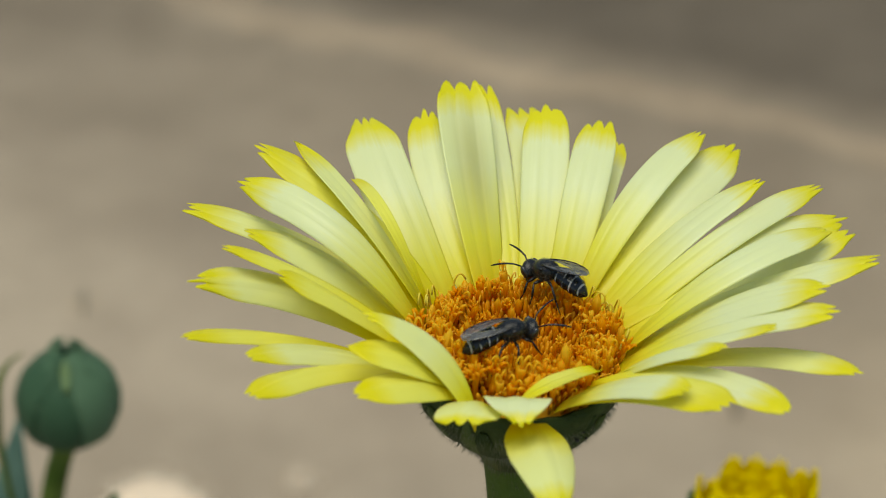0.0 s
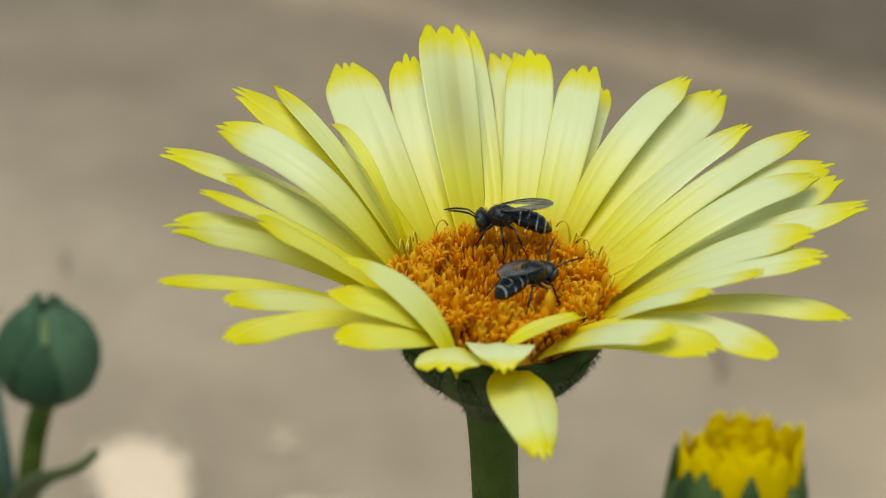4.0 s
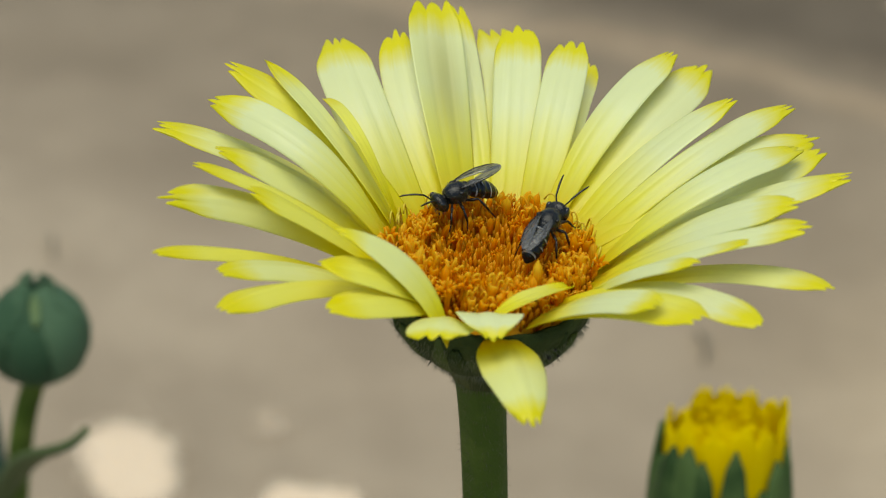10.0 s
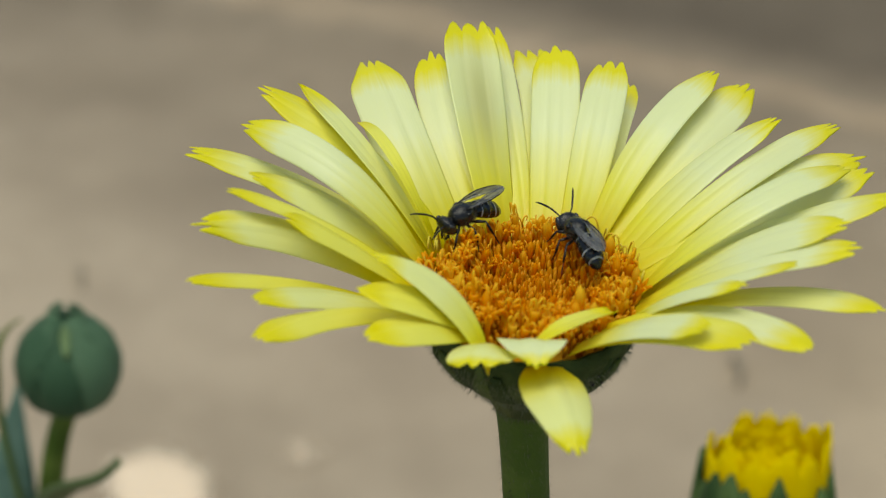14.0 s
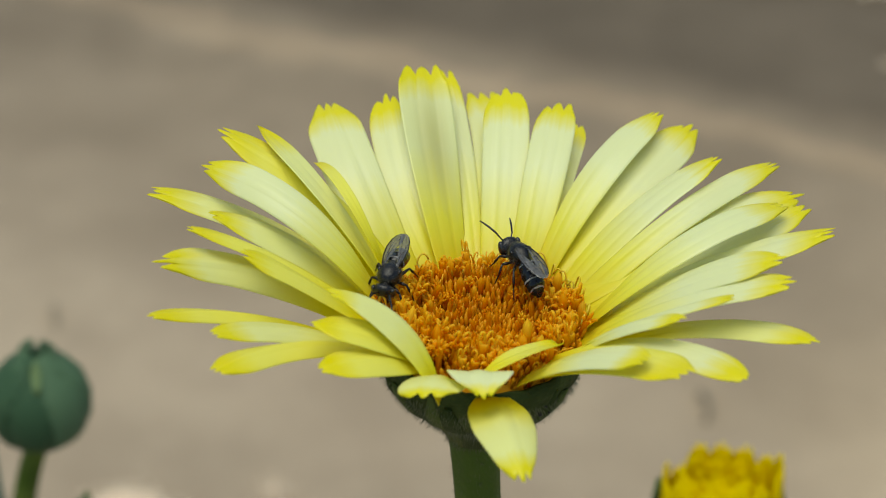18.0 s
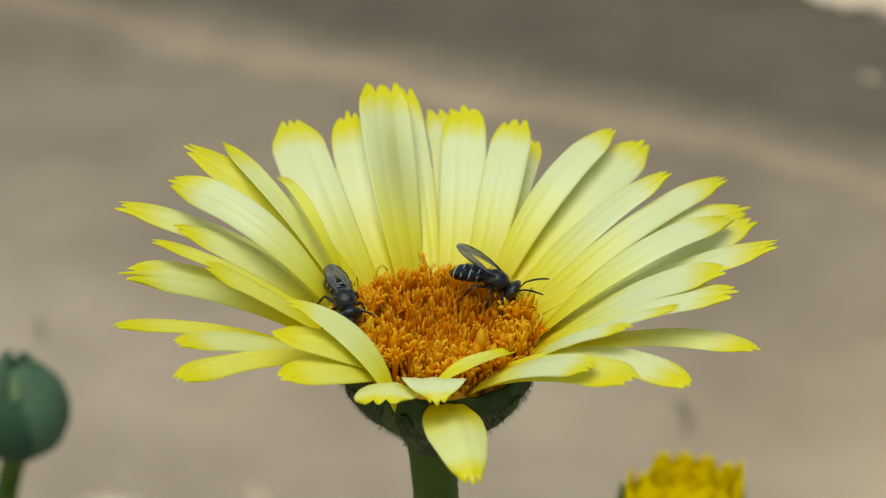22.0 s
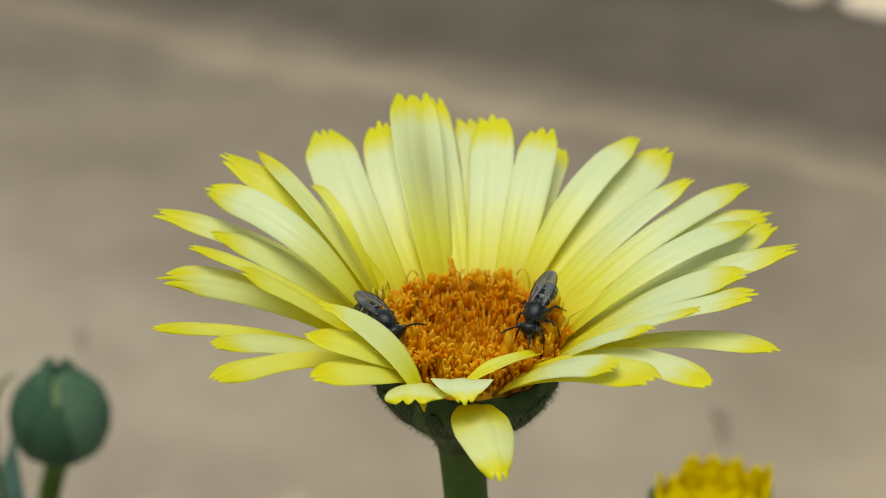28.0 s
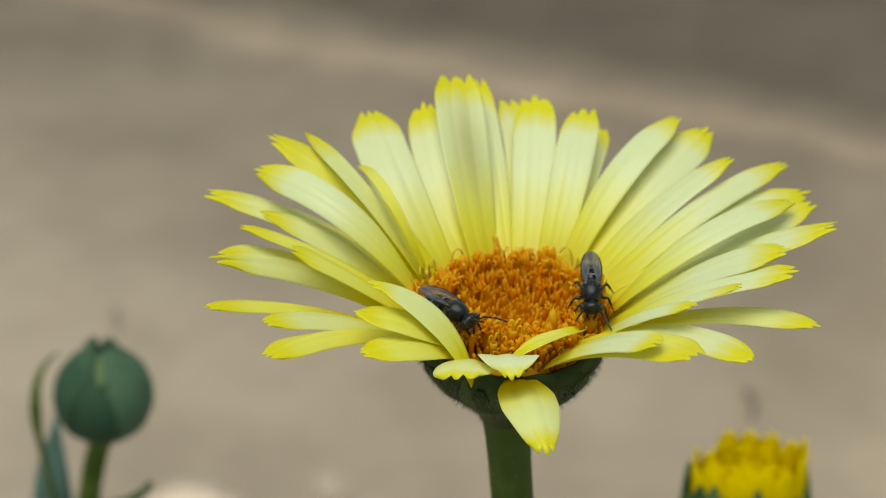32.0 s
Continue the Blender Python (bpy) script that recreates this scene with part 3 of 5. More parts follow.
ray_petal(150.7, 29.0, 13.2, 3.94, 1.3, 1.5, 147.9, 1.3, 2, 2, 0.52, -0.06, -0.12, skin=PETAL_YELLOW, root=0.8)
ray_petal(141.5, 27.9, 12.1, 2.62, 3.5, -1.5, 149.7, 0.5, -13, -6, 0.12, 0.06, -0.03, teeth=0.15, skin=PETAL_MID)
ray_petal(132.7, 23.7, 7.9, 1.30, 5.9, -2.0, 151.7, 1.5, -11, 8, 0.46, 0.05, -0.03, teeth=0.2, skin=PETAL_YELLOW)
ray_petal(120.6, 30.7, 9.5, 5.34, 3.5, -1.7, 137.0, -0.1, 3, 10, 0.46, -0.04, -0.03, root=0.85)
ray_petal(110.1, 28.4, 10.5, 3.67, 1.9, -1.6, 113.0, 0.8, 10, 9, 0.68, 0.04, -0.03, root=0.7)
ray_petal(102.6, 29.3, 13.2, 5.32, 1.8, -0.6, 105.6, 1.1, -31, 27, 0.81, 0.05, -0.03, root=0.7, skin=PETAL_SHADED)
ray_petal(98.0, 31.9, 10.9, 3.29, 1.3, 0.1, 94.1, 0.9, 1, 1, 0.86, -0.03, -0.03, root=0.7)
ray_petal(90.7, 32.3, 8.2, 4.51, 1.9, 1.4, 86.7, 1.0, -2, -1, 0.84, 0.03, -0.03, root=0.7)
ray_petal(85.8, 28.3, 10.9, 4.56, 1.7, 0.3, 79.9, 1.0, 6, 5, 0.75, -0.03, -0.03, root=0.7)
ray_petal(74.3, 27.3, 10.6, 4.10, 2.6, 0.4, 64.9, 0.8, 1, 4, 0.80, -0.04, -0.03, root=0.66)
ray_petal(71.5, 29.9, 7.2, 3.27, 2.0, 0.0, 58.0, 0.8, 2, 3, 0.62, 0.04, -0.03, root=0.95)
ray_petal(54.4, 29.8, 11.2, 3.64, 3.2, -0.0, 53.5, 1.4, -6, 12, 0.46, -0.06, -0.03)
ray_petal(50.3, 32.5, 9.5, 4.67, 2.6, 1.0, 49.3, 1.1, -6, -5, 0.50, -0.06, -0.03)
ray_petal(35.6, 27.6, 11.4, 3.80, 1.4, -0.4, 36.7, 1.0, -1, 16, 0.46, -0.06, -0.03, root=0.58)
ray_petal(33.7, 34.1, 9.0, 2.77, 3.8, 1.6, 26.6, 0.5, -12, -0, 0.46, -0.06, -0.03, root=0.85)
ray_petal(27.0, 34.2, 7.6, 4.40, 2.9, 1.4, 32.0, 1.3, -5, -5, 0.46, -0.06, -0.03, root=0.8)
ray_petal(19.6, 29.6, 10.0, 3.63, 5.0, 2.6, 4.4, 0.9, 6, -3, 0.46, -0.06, -0.03)
ray_petal(21.5, 32.5, 8.8, 4.72, 2.3, 1.9, 13.0, 1.3, 3, 3, 0.53, -0.06, -0.03, root=0.8)
ray_petal(5.0, 31.6, 12.0, 3.96, 1.2, -0.1, 4.7, 1.3, 1, 3, 0.52, -0.06, -0.03, root=0.75)
ray_petal(-8.8, 26.2, 13.4, 4.11, 1.4, -1.0, -8.8, 0.5, 11, -20, 0.46, -0.06, -0.03, root=0.75)
ray_petal(-14.4, 27.4, 12.8, 3.91, 1.5, -0.5, -15.1, 1.1, -4, -1, 0.60, -0.06, -0.03, root=0.75)
ray_petal(-22.1, 23.2, 12.6, 2.82, 1.3, 1.0, -24.8, 1.7, 22, -8, 0.59, -0.06, -0.05, root=0.75)
ray_petal(-34.2, 20.2, 11.8, 2.45, 1.0, -0.5, -33.0, 1.7, -0, -9, 0.46, -0.06, -0.12)
ray_petal(-21.0, 30.3, 9.4, 3.26, 1.0, -1.9, -18.2, 1.3, 6, -8, 0.46, -0.06, -0.03, teeth=0.5, skin=PETAL_MID)
ray_petal(-38.8, 27.6, 9.9, 3.56, 1.5, -1.6, -47.3, 2.9, -5, -2, 0.46, -0.06, -0.03, teeth=0.3)
ray_petal(-48.7, 24.9, 11.3, 4.44, 1.2, -1.0, -62.0, 2.3, -5, -2, 0.52, -0.06, -0.03, skin=PETAL_YELLOW)
ray_petal(-52.4, 21.7, 11.6, 3.25, 1.0, -0.7, -67.2, 1.9, -6, -11, 0.46, -0.06, -0.05)
ray_petal(-131.4, 21.2, 8.5, 3.82, 1.4, -0.9, -123.0, 2.4, 20, -20, 0.46, -0.06, -0.06, teeth=0.5, skin=PETAL_YELLOW)
ray_petal(-142.4, 28.3, 8.6, 3.51, 0.9, 1.8, -145.0, 1.8, -23, 29, 0.46, -0.06, -0.20, teeth=0.6, skin=PETAL_YELLOW)
ray_petal(-150.9, 26.4, 9.3, 3.21, 0.6, 1.7, -152.5, 0.7, -5, 12, 0.46, -0.06, -0.10, teeth=0.5, skin=PETAL_MID)
ray_petal(-161.6, 30.4, 8.6, 2.38, 0.2, 2.4, -162.9, 0.2, -10, 14, 0.46, -0.06, -0.20, teeth=0.4, skin=PETAL_YELLOW)

# receptacle under the florets
bm = bmesh.new()
lathe(bm, [(8.4, 288.0), (8.6, 289.5), (8.3, 290.8), (7.5, 291.5), (5.0, 290.7), (2.5, 289.8), (0.4, 289.5)], 36, cx=HEAD_X, cy=HEAD_Y)
part("receptacle", bm, RECEPTACLE, flower, "brown-orange floret bed")

# green cup of the flower head
bm = bmesh.new()
lathe(bm, [(2.0, 279.9), (2.68, 280.1), (3.2, 281.5), (4.4, 283.0), (6.0, 284.3), (7.6, 285.8), (8.8, 287.8), (9.45, 290.0), (9.45, 291.5), (8.95, 291.3), (8.0, 288.6)], 44, 0.012, 22, cx=HEAD_X, cy=HEAD_Y)
part("calyx_cup", bm, GREEN_CUP, flower, "dull green hairy cup")


def cup_bract(k, count, grow):
    a = 2 * math.pi * (k + 0.5 * grow) / count
    prof = [(2.5, 280.0), (3.8, 282.4), (5.7, 284.1), (7.5, 285.7), (8.75, 287.7), (9.3, 289.4 + 0.8 * grow)]
    line = [Vector((HEAD_X + (r + 0.1) * math.cos(a), HEAD_Y + (r + 0.1) * math.sin(a), z)) for r, z in prof]
    n = len(line) - 1
    bm = bmesh.new()
    rows = []
    tang = Vector((-math.sin(a), math.cos(a), 0))
    out = Vector((math.cos(a), math.sin(a), 0))
    for i, p in enumerate(line):
        s = i / n
        w = 1.35 * (0.55 + 0.75 * s) * (1 - max(0, s - 0.55) ** 1.3 * 2.3)
        rows.append([[bm.verts.new(p + tang * (w * v) + out * (0.22 * (1 - v * v) - t)) for v in (-1, -0.4, 0, 0.4, 1)] for t in (0.0, 0.3)])
    for a1, b1 in zip(rows, rows[1:]):
        for k2 in range(4):
            bm.faces.new((a1[0][k2], a1[0][k2 + 1], b1[0][k2 + 1], b1[0][k2]))
            bm.faces.new((a1[1][k2], b1[1][k2], b1[1][k2 + 1], a1[1][k2 + 1]))
        bm.faces.new((a1[0][0], b1[0][0], b1[1][0], a1[1][0]))
        bm.faces.new((a1[0][4], a1[1][4], b1[1][4], b1[0][4]))
    for r in (rows[0], rows[-1]):
        for k2 in range(4):
            bm.faces.new((r[0][k2], r[1][k2], r[1][k2 + 1], r[0][k2 + 1]))
    part("bract", bm, GREEN_CUP, flower)


for k in range(20):
    cup_bract(k, 20, k % 2)

# stem down to the ground
STEM = bezier([(HEAD_X - 0.1, HEAD_Y, 281.5), (HEAD_X + 0.2, HEAD_Y, 271), (HEAD_X + 4.8, HEAD_Y, 250), (HEAD_X + 9, HEAD_Y + 6, 120), (HEAD_X + 2, HEAD_Y + 14, -4)], 40)
bm = bmesh.new()
rings = tube(bm, STEM, [2.05 + 0.85 * math.exp(-i / 2.6) + 0.5 * i / 40 for i in range(41)], 18)
for ring in rings:
    for k, w in enumerate(ring):
        if k % 3 == 0:
            c = sum((q.co for q in ring), Vector()) / len(ring)
            w.co = c + (w.co - c) * 0.91
part("stem", bm, GREEN_STEM, flower, "ribbed hairy green stem")


def hairs(bm, spots, length, thick, rng):
    """Short fine hairs, each a thin three-sided spike, standing out from (place, normal) pairs."""
    for p, nrm in spots:
        d = (nrm + Vector((rng.uniform(-0.5, 0.5), rng.uniform(-0.5, 0.5), rng.uniform(-0.6, 0.4)))).normalized()
        s = d.orthogonal().normalized()
        t = d.cross(s)
        l = length * rng.uniform(0.5, 1.3)
        base = [bm.verts.new(p + thick * (math.cos(k * 2.094) * s + math.sin(k * 2.094) * t)) for k in range(3)]
        tip = bm.verts.new(p + d * l + Vector((0, 0, -0.15 * l)))
        for k in range(3):
            bm.faces.new((base[k], base[(k + 1) % 3], tip))


rng = random.Random(4)
spots = []
prof = [(2.4, 279.6), (3.1, 281.4), (5.0, 283.4), (7.5, 285.6), (8.8, 287.7), (9.4, 289.3)]
for _ in range(5200):
    u = rng.random() * (len(prof) - 1)
    i = int(u)
    r = prof[i][0] + (prof[i + 1][0] - prof[i][0]) * (u - i)
    z = prof[i][1] + (prof[i + 1][1] - prof[i][1]) * (u - i)
    a = rng.random() * 2 * math.pi
    spots.append((Vector((HEAD_X + r * math.cos(a), HEAD_Y + r * math.sin(a), z)), Vector((math.cos(a), math.sin(a), -0.5)).normalized()))
for _ in range(1500):
    u = rng.random() ** 1.5 * 13
    i = int(u)
    p = STEM[i].lerp(STEM[i + 1], u - i)
    a = rng.random() * 2 * math.pi
    o = Vector((math.cos(a), math.sin(a), 0))
    spots.append((p + o * 2.0, o * 0.6))
bm = bmesh.new()
hairs(bm, spots, 0.65, 0.026, rng)
tagged(part("plant_hair", bm, HAIR, flower, "fine pale plant hairs"), kind="stuff")


# tiny dark specks on the cup
for a, z, size in ((-50, 288.6, 0.16), (-54, 288.0, 0.2), (-47, 287.7, 0.14)):
    bm = bmesh.new()
    o = Vector((math.cos(radians(a)), math.sin(radians(a)), 0))
    blob(bm, Vector((HEAD_X, HEAD_Y, z)) + o * 9.05, (size * 1.5, size, size * 0.8), (0, 20, a), 8, 6)
    part("speck", bm, LEG_DARK, flower, "tiny black speck")


# ---- disc florets ----
def closed_floret(height, r, bulb, blunt=0.6):
    """A closed floret: slim tube, swollen neck and a five-ribbed bud, pointed or blunt."""
    bm = bmesh.new()
    lathe(bm, [(r * 0.5, 0), (r * 0.55, height * 0.45), (r * 0.75, height * 0.62), (r * bulb, height * 0.79), (r * bulb * 0.9, height * 0.87), (r * bulb * (0.35 + 0.55 * blunt), height * 0.95), (r * bulb * 0.5 * blunt, height * 1.0), (r * 0.05, height * (1.06 - 0.05 * blunt))], 15, 0.16, 5)
    return bm


def open_floret(height, r, spread=1.0):
    """An open floret: funnel with five pointed lobes that bend outwards, and a style in its throat."""
    bm = bmesh.new()
    lathe(bm, [(r * 0.5, 0), (r * 0.58, height * 0.55), (r * 1.0, height * 0.82), (r * 0.78, height * 0.83), (r * 0.3, height * 0.6)], 10)
    for k in range(5):
        a = 2 * math.pi * k / 5
        o = Vector((math.cos(a), math.sin(a), 0))
        p = Vector((0, 0, height * 0.79)) + o * r * 0.86
        tube(bm, [p, p + o * r * 0.3 * spread + Vector((0, 0, r * 0.65)), p + o * r * 0.85 * spread + Vector((0, 0, r * 1.0)), p + o * r * 1.35 * spread + Vector((0, 0, r * 0.75))], [r * 0.42, r * 0.42, r * 0.28, r * 0.05], 5)
    tube(bm, [(0, 0, height * 0.5), (0, 0, height * 0.95), (r * 0.2, 0, height * 1.08)], [r * 0.25, r * 0.32, r * 0.2], 5)
    return bm


def looped_floret(height, r):
    """A cup-shaped floret whose forked style arches out of it in two loops."""
    bm = bmesh.new()
    lathe(bm, [(r * 0.45, 0), (r * 0.55, height * 0.5), (r * 0.95, height * 0.72), (r * 1.0, height * 0.84), (r * 0.8, height * 0.88), (r * 0.4, height * 0.75)], 10, 0.1, 5)
    for sgn in (-1, 1):
        tube(bm, bezier([(0, 0, height * 0.7), (0, sgn * 0.1 * r, height * 1.22), (sgn * r * 1.6, sgn * 0.3 * r, height * 1.3), (sgn * r * 1.35, sgn * 0.3 * r, height * 0.86)], 8), [r * 0.25, r * 0.27, r * 0.27, r * 0.26, r * 0.25, r * 0.23, r * 0.2, r * 0.17, r * 0.1], 6)
    return bm


def rim_floret(height, r):
    """A tall blunt floret of the rim, its mouth just opening."""
    bm = bmesh.new()
    lathe(bm, [(r * 0.5, 0), (r * 0.55, height * 0.4), (r * 0.8, height * 0.6), (r * 1.05, height * 0.76), (r * 1.08, height * 0.88), (r * 0.92, height * 0.98), (r * 0.66, height * 1.01), (r * 0.42, height * 0.95), (r * 0.2, height * 0.84)], 12, 0.10, 5)
    for k in range(3):
        a = 2.1 * k
        o = Vector((math.cos(a), math.sin(a), 0))
        tube(bm, [o * r * 0.75 + Vector((0, 0, height * 0.93)), o * r * 0.8 + Vector((0, 0, height * 1.03)), o * r * 0.4 + Vector((0, 0, height * 1.08))], [r * 0.3, r * 0.27, r * 0.1], 5)
    return bm


floret_kinds = {
    "in": [mesh_of("floret", closed_floret(3.0, 0.25, 0.72, 0.1), RIPE_IN), mesh_of("floret", closed_floret(2.7, 0.26, 0.74, 0.1), RIPE_IN), mesh_of("floret", closed_floret(2.4, 0.28, 0.74, 0.1), RIPE_MID), mesh_of("floret", open_floret(2.6, 0.25, 0.6), RIPE_IN)],
    "mid": [mesh_of("floret", closed_floret(2.9, 0.31, 0.74, 0.15), RIPE_MID), mesh_of("floret", open_floret(2.7, 0.29, 0.7), RIPE_MID), mesh_of("floret", closed_floret(2.7, 0.33, 0.78, 0.2), RIPE_OUT), mesh_of("floret", open_floret(2.8, 0.27, 0.6), RIPE_OUT), mesh_of("floret", closed_floret(2.8, 0.30, 0.74, 0.1), RIPE_IN)],
    "out": [mesh_of("floret", looped_floret(2.6, 0.37), RIPE_OUT), mesh_of("floret", closed_floret(2.9, 0.37, 0.78, 0.4), RIPE_OUT), mesh_of("floret", open_floret(2.7, 0.36, 0.9), RIPE_OUT), mesh_of("floret", closed_floret(2.8, 0.35, 0.78, 0.2), RIPE_MID), mesh_of("floret", looped_floret(2.8, 0.34), RIPE_OUT), mesh_of("floret", open_floret(2.8, 0.34, 1.0), RIPE_MID)],
    "rim": [mesh_of("floret", rim_floret(2.8, 0.34), RIPE_RIM), mesh_of("floret", open_floret(2.6, 0.34, 0.5), RIPE_OUT), mesh_of("floret", closed_floret(2.7, 0.36, 0.84, 0.7), RIPE_OUT), mesh_of("floret", rim_floret(2.4, 0.38), RIPE_OUT)],
}


def bed_height(r):
    """Height of the floret bed at a radius: hollow in the middle, raised ring, falling to the rim."""
    return 289.5 + 2.2 * min(1.0, r / 6.4) ** 2 - (0.9 * ((r - 7.0) / 2.6) ** 2 if r > 7 else 0)


rng = random.Random(11)
for k in range(300):
    r = 8.9 * math.sqrt((k + 0.5) / 300)
    a = k * 2.399963
    kind = "rim" if r > 7.9 and 20 < math.degrees(a) % 360 < 165 else "in" if r < 4.2 + rng.uniform(-0.6, 0.6) else "mid" if r < 6.6 + rng.uniform(-0.6, 0.6) else "out"
    lean = 3 + 1.3 * r + rng.uniform(-13, 13)
    x, y = HEAD_X + r * math.cos(a) + rng.uniform(-0.12, 0.12), HEAD_Y + r * math.sin(a) * (1.0 if math.sin(a) > -0.3 else 0.90) + rng.uniform(-0.12, 0.12)
    size = rng.uniform(0.88, 1.15) * (1.25 if kind == "out" else 1.0)
    m = pose(x * MM, y * MM, (bed_height(r) - 0.3) * MM) @ pose(0, 0, 0, 0, 0, math.degrees(a)) @ pose(0, 0, 0, rng.uniform(-7, 7), lean, rng.uniform(0, 360)) @ Matrix.Diagonal((size, size, size * rng.uniform(0.85, 1.2), 1))
    shared("floret", rng.choice(floret_kinds[kind]), flower, m)

# the small florets that fill the gaps between the larger ones
for inner, outer, count, skin, seed in ((0.0, 4.6, 420, FLORET_IN, 1.3), (4.6, 7.0, 360, FLORET_MID, 0.4), (7.0, 8.9, 230, FLORET_OUT, 2.2)):
    bm = bmesh.new()
    for k in range(count):
        r = math.sqrt(inner ** 2 + (outer ** 2 - inner ** 2) * (k + 0.35) / count)
        a = k * 2.399963 + seed
        h = rng.uniform(1.5, 2.4)
        p = Vector((HEAD_X + r * math.cos(a), HEAD_Y + r * math.sin(a) * (1.0 if math.sin(a) > -0.3 else 0.92), bed_height(r) - 0.3))
        tip = p + Vector((0.04 * r * math.cos(a), 0.04 * r * math.sin(a), 1)).normalized() * h
        tube(bm, [p, p.lerp(tip, 0.6), p.lerp(tip, 0.82), tip], [0.14, 0.17, 0.22, 0.04], 6)
    tagged(part("floret_filler", bm, skin, flower, "dense small orange florets between the larger ones"), kind="stuff")

# forked, curled stigmas that stand over the florets of the outer ring
bm = bmesh.new()
for k in range(60):
    a = rng.uniform(0, 2 * math.pi)
    r = rng.uniform(5.2, 9.0)
    p = Vector((HEAD_X + r * math.cos(a), HEAD_Y + r * math.sin(a) * (1.0 if math.sin(a) > -0.3 else 0.92), bed_height(r) + 1.7))
    o = Vector((math.cos(a) * 0.35 + rng.uniform(-0.25, 0.25), math.sin(a) * 0.35 + rng.uniform(-0.25, 0.25), 1)).normalized()
    s1 = Vector((rng.gauss(0, 1), rng.gauss(0, 1), 0)).normalized()
    h, w = rng.uniform(0.7, 1.3), rng.uniform(0.3, 0.55)
    for sgn in (-1, 1):
        tube(bm, bezier([p, p + o * h, p + o * h * 1.25 + s1 * sgn * w * 1.3, p + o * h * 0.8 + s1 * sgn * w * 1.5, p + o * h * 0.45 + s1 * sgn * w * 0.9], 7), [0.07, 0.075, 0.075, 0.07, 0.065, 0.06, 0.055, 0.04], 5)
tagged(part("stigma", bm, FLORET_OUT, flower, "curled amber stigmas"), kind="stuff")

# hooked yellow styles at the sides of the disc
for k in range(20):
    a = radians(rng.uniform(-8, 52) if k < 12 else rng.uniform(128, 172))
    o, s = Vector((math.cos(a), math.sin(a), 0)), Vector((-math.sin(a), math.cos(a), 0))
    p = Vector((HEAD_X, HEAD_Y, 290.8)) + o * rng.uniform(8.8, 9.6)
    h, turn = rng.uniform(2.6, 4.2), rng.choice((-1, 1)) * rng.uniform(0.5, 1.1)
    bm = bmesh.new()
    tube(bm, bezier([p, p + Vector((0, 0, h)) + o * 0.6, p + Vector((0, 0, h * 1.3)) + s * turn + o * 0.4, p + Vector((0, 0, h * 0.85)) + s * turn * 1.5], 9), 0.09, 5)
    part("style", bm, STYLE, flower)


def bent_petal(points, width, twist=0.0, cup=-0.1, skin=None, teeth=1.0, turn_in=0.0, rounding=0.55, label="", root=0.42, curl=0.0, crease=-0.06, peak=0.6, fall=2.0):
    """A petal along a free curve through control points (mm)."""
    part("petal", petal_mesh(bezier(points, 16), width, twist, cup, teeth, root, turn_in, rounding=rounding, curl=curl, crease=crease, peak=peak, fall=fall), skin or PETAL, flower, label)


# the bent and folded petals along the front of the head
bent_petal([(-1.0, -15.0, 293.0), (-0.9, -18.2, 296.4), (-0.9, -20.0, 298.4), (-0.5, -23.0, 296.8)], 5.6, 0, 0.06, root=0.6, teeth=1.0, rounding=0.34, peak=0.36, label="short pale petal bent over at its tip")
bent_petal([(0.5, -15.0, 291.0), (0.8, -21.0, 294.0), (1.5, -27.0, 297.0), (2.7, -31.6, 295.0)], 5.3, 0, -0.10, PETAL_MID, 1.0, rounding=0.36, label="drooping yellow petal", root=0.55, peak=0.32, fall=1.35)
bent_petal([(-3.0, -15.2, 292.5), (-4.2, -17.8, 295.4), (-5.2, -20.4, 297.0), (-5.5, -22.8, 296.5)], 5.4, -14, -0.08, PETAL_MID, 1.1, label="short notched yellow petal", root=0.5, rounding=0.72)
bent_petal([(-0.6, -18.0, 295.6), (1.4, -17.2, 297.0), (3.6, -15.0, 296.4), (6.3, -12.6, 295.3)], 2.6, 0, 0.14, PETAL_YELLOW, 0.3, 20, label="narrow yellow petal curled over the disc")
ray_petal(-143.4, 18.6, 9.7, 4.40, 1.5, -1.1, -124.6, 3.0, 22, -34, 0.30, -0.06, -0.03, teeth=0.3, skin=PETAL_YELLOW, label="shaded yellow petal lying over others")
bent_petal([(-4.2, -17.0, 292.0), (-5.2, -16.4, 297.2), (-9.2, -12.4, 299.4), (-14.4, -14.1, 301.0)], 5.2, 30, -0.06, PETAL_MID, 0.7, -45, crease=-0.22, label="upright yellow petal folded along the disc")


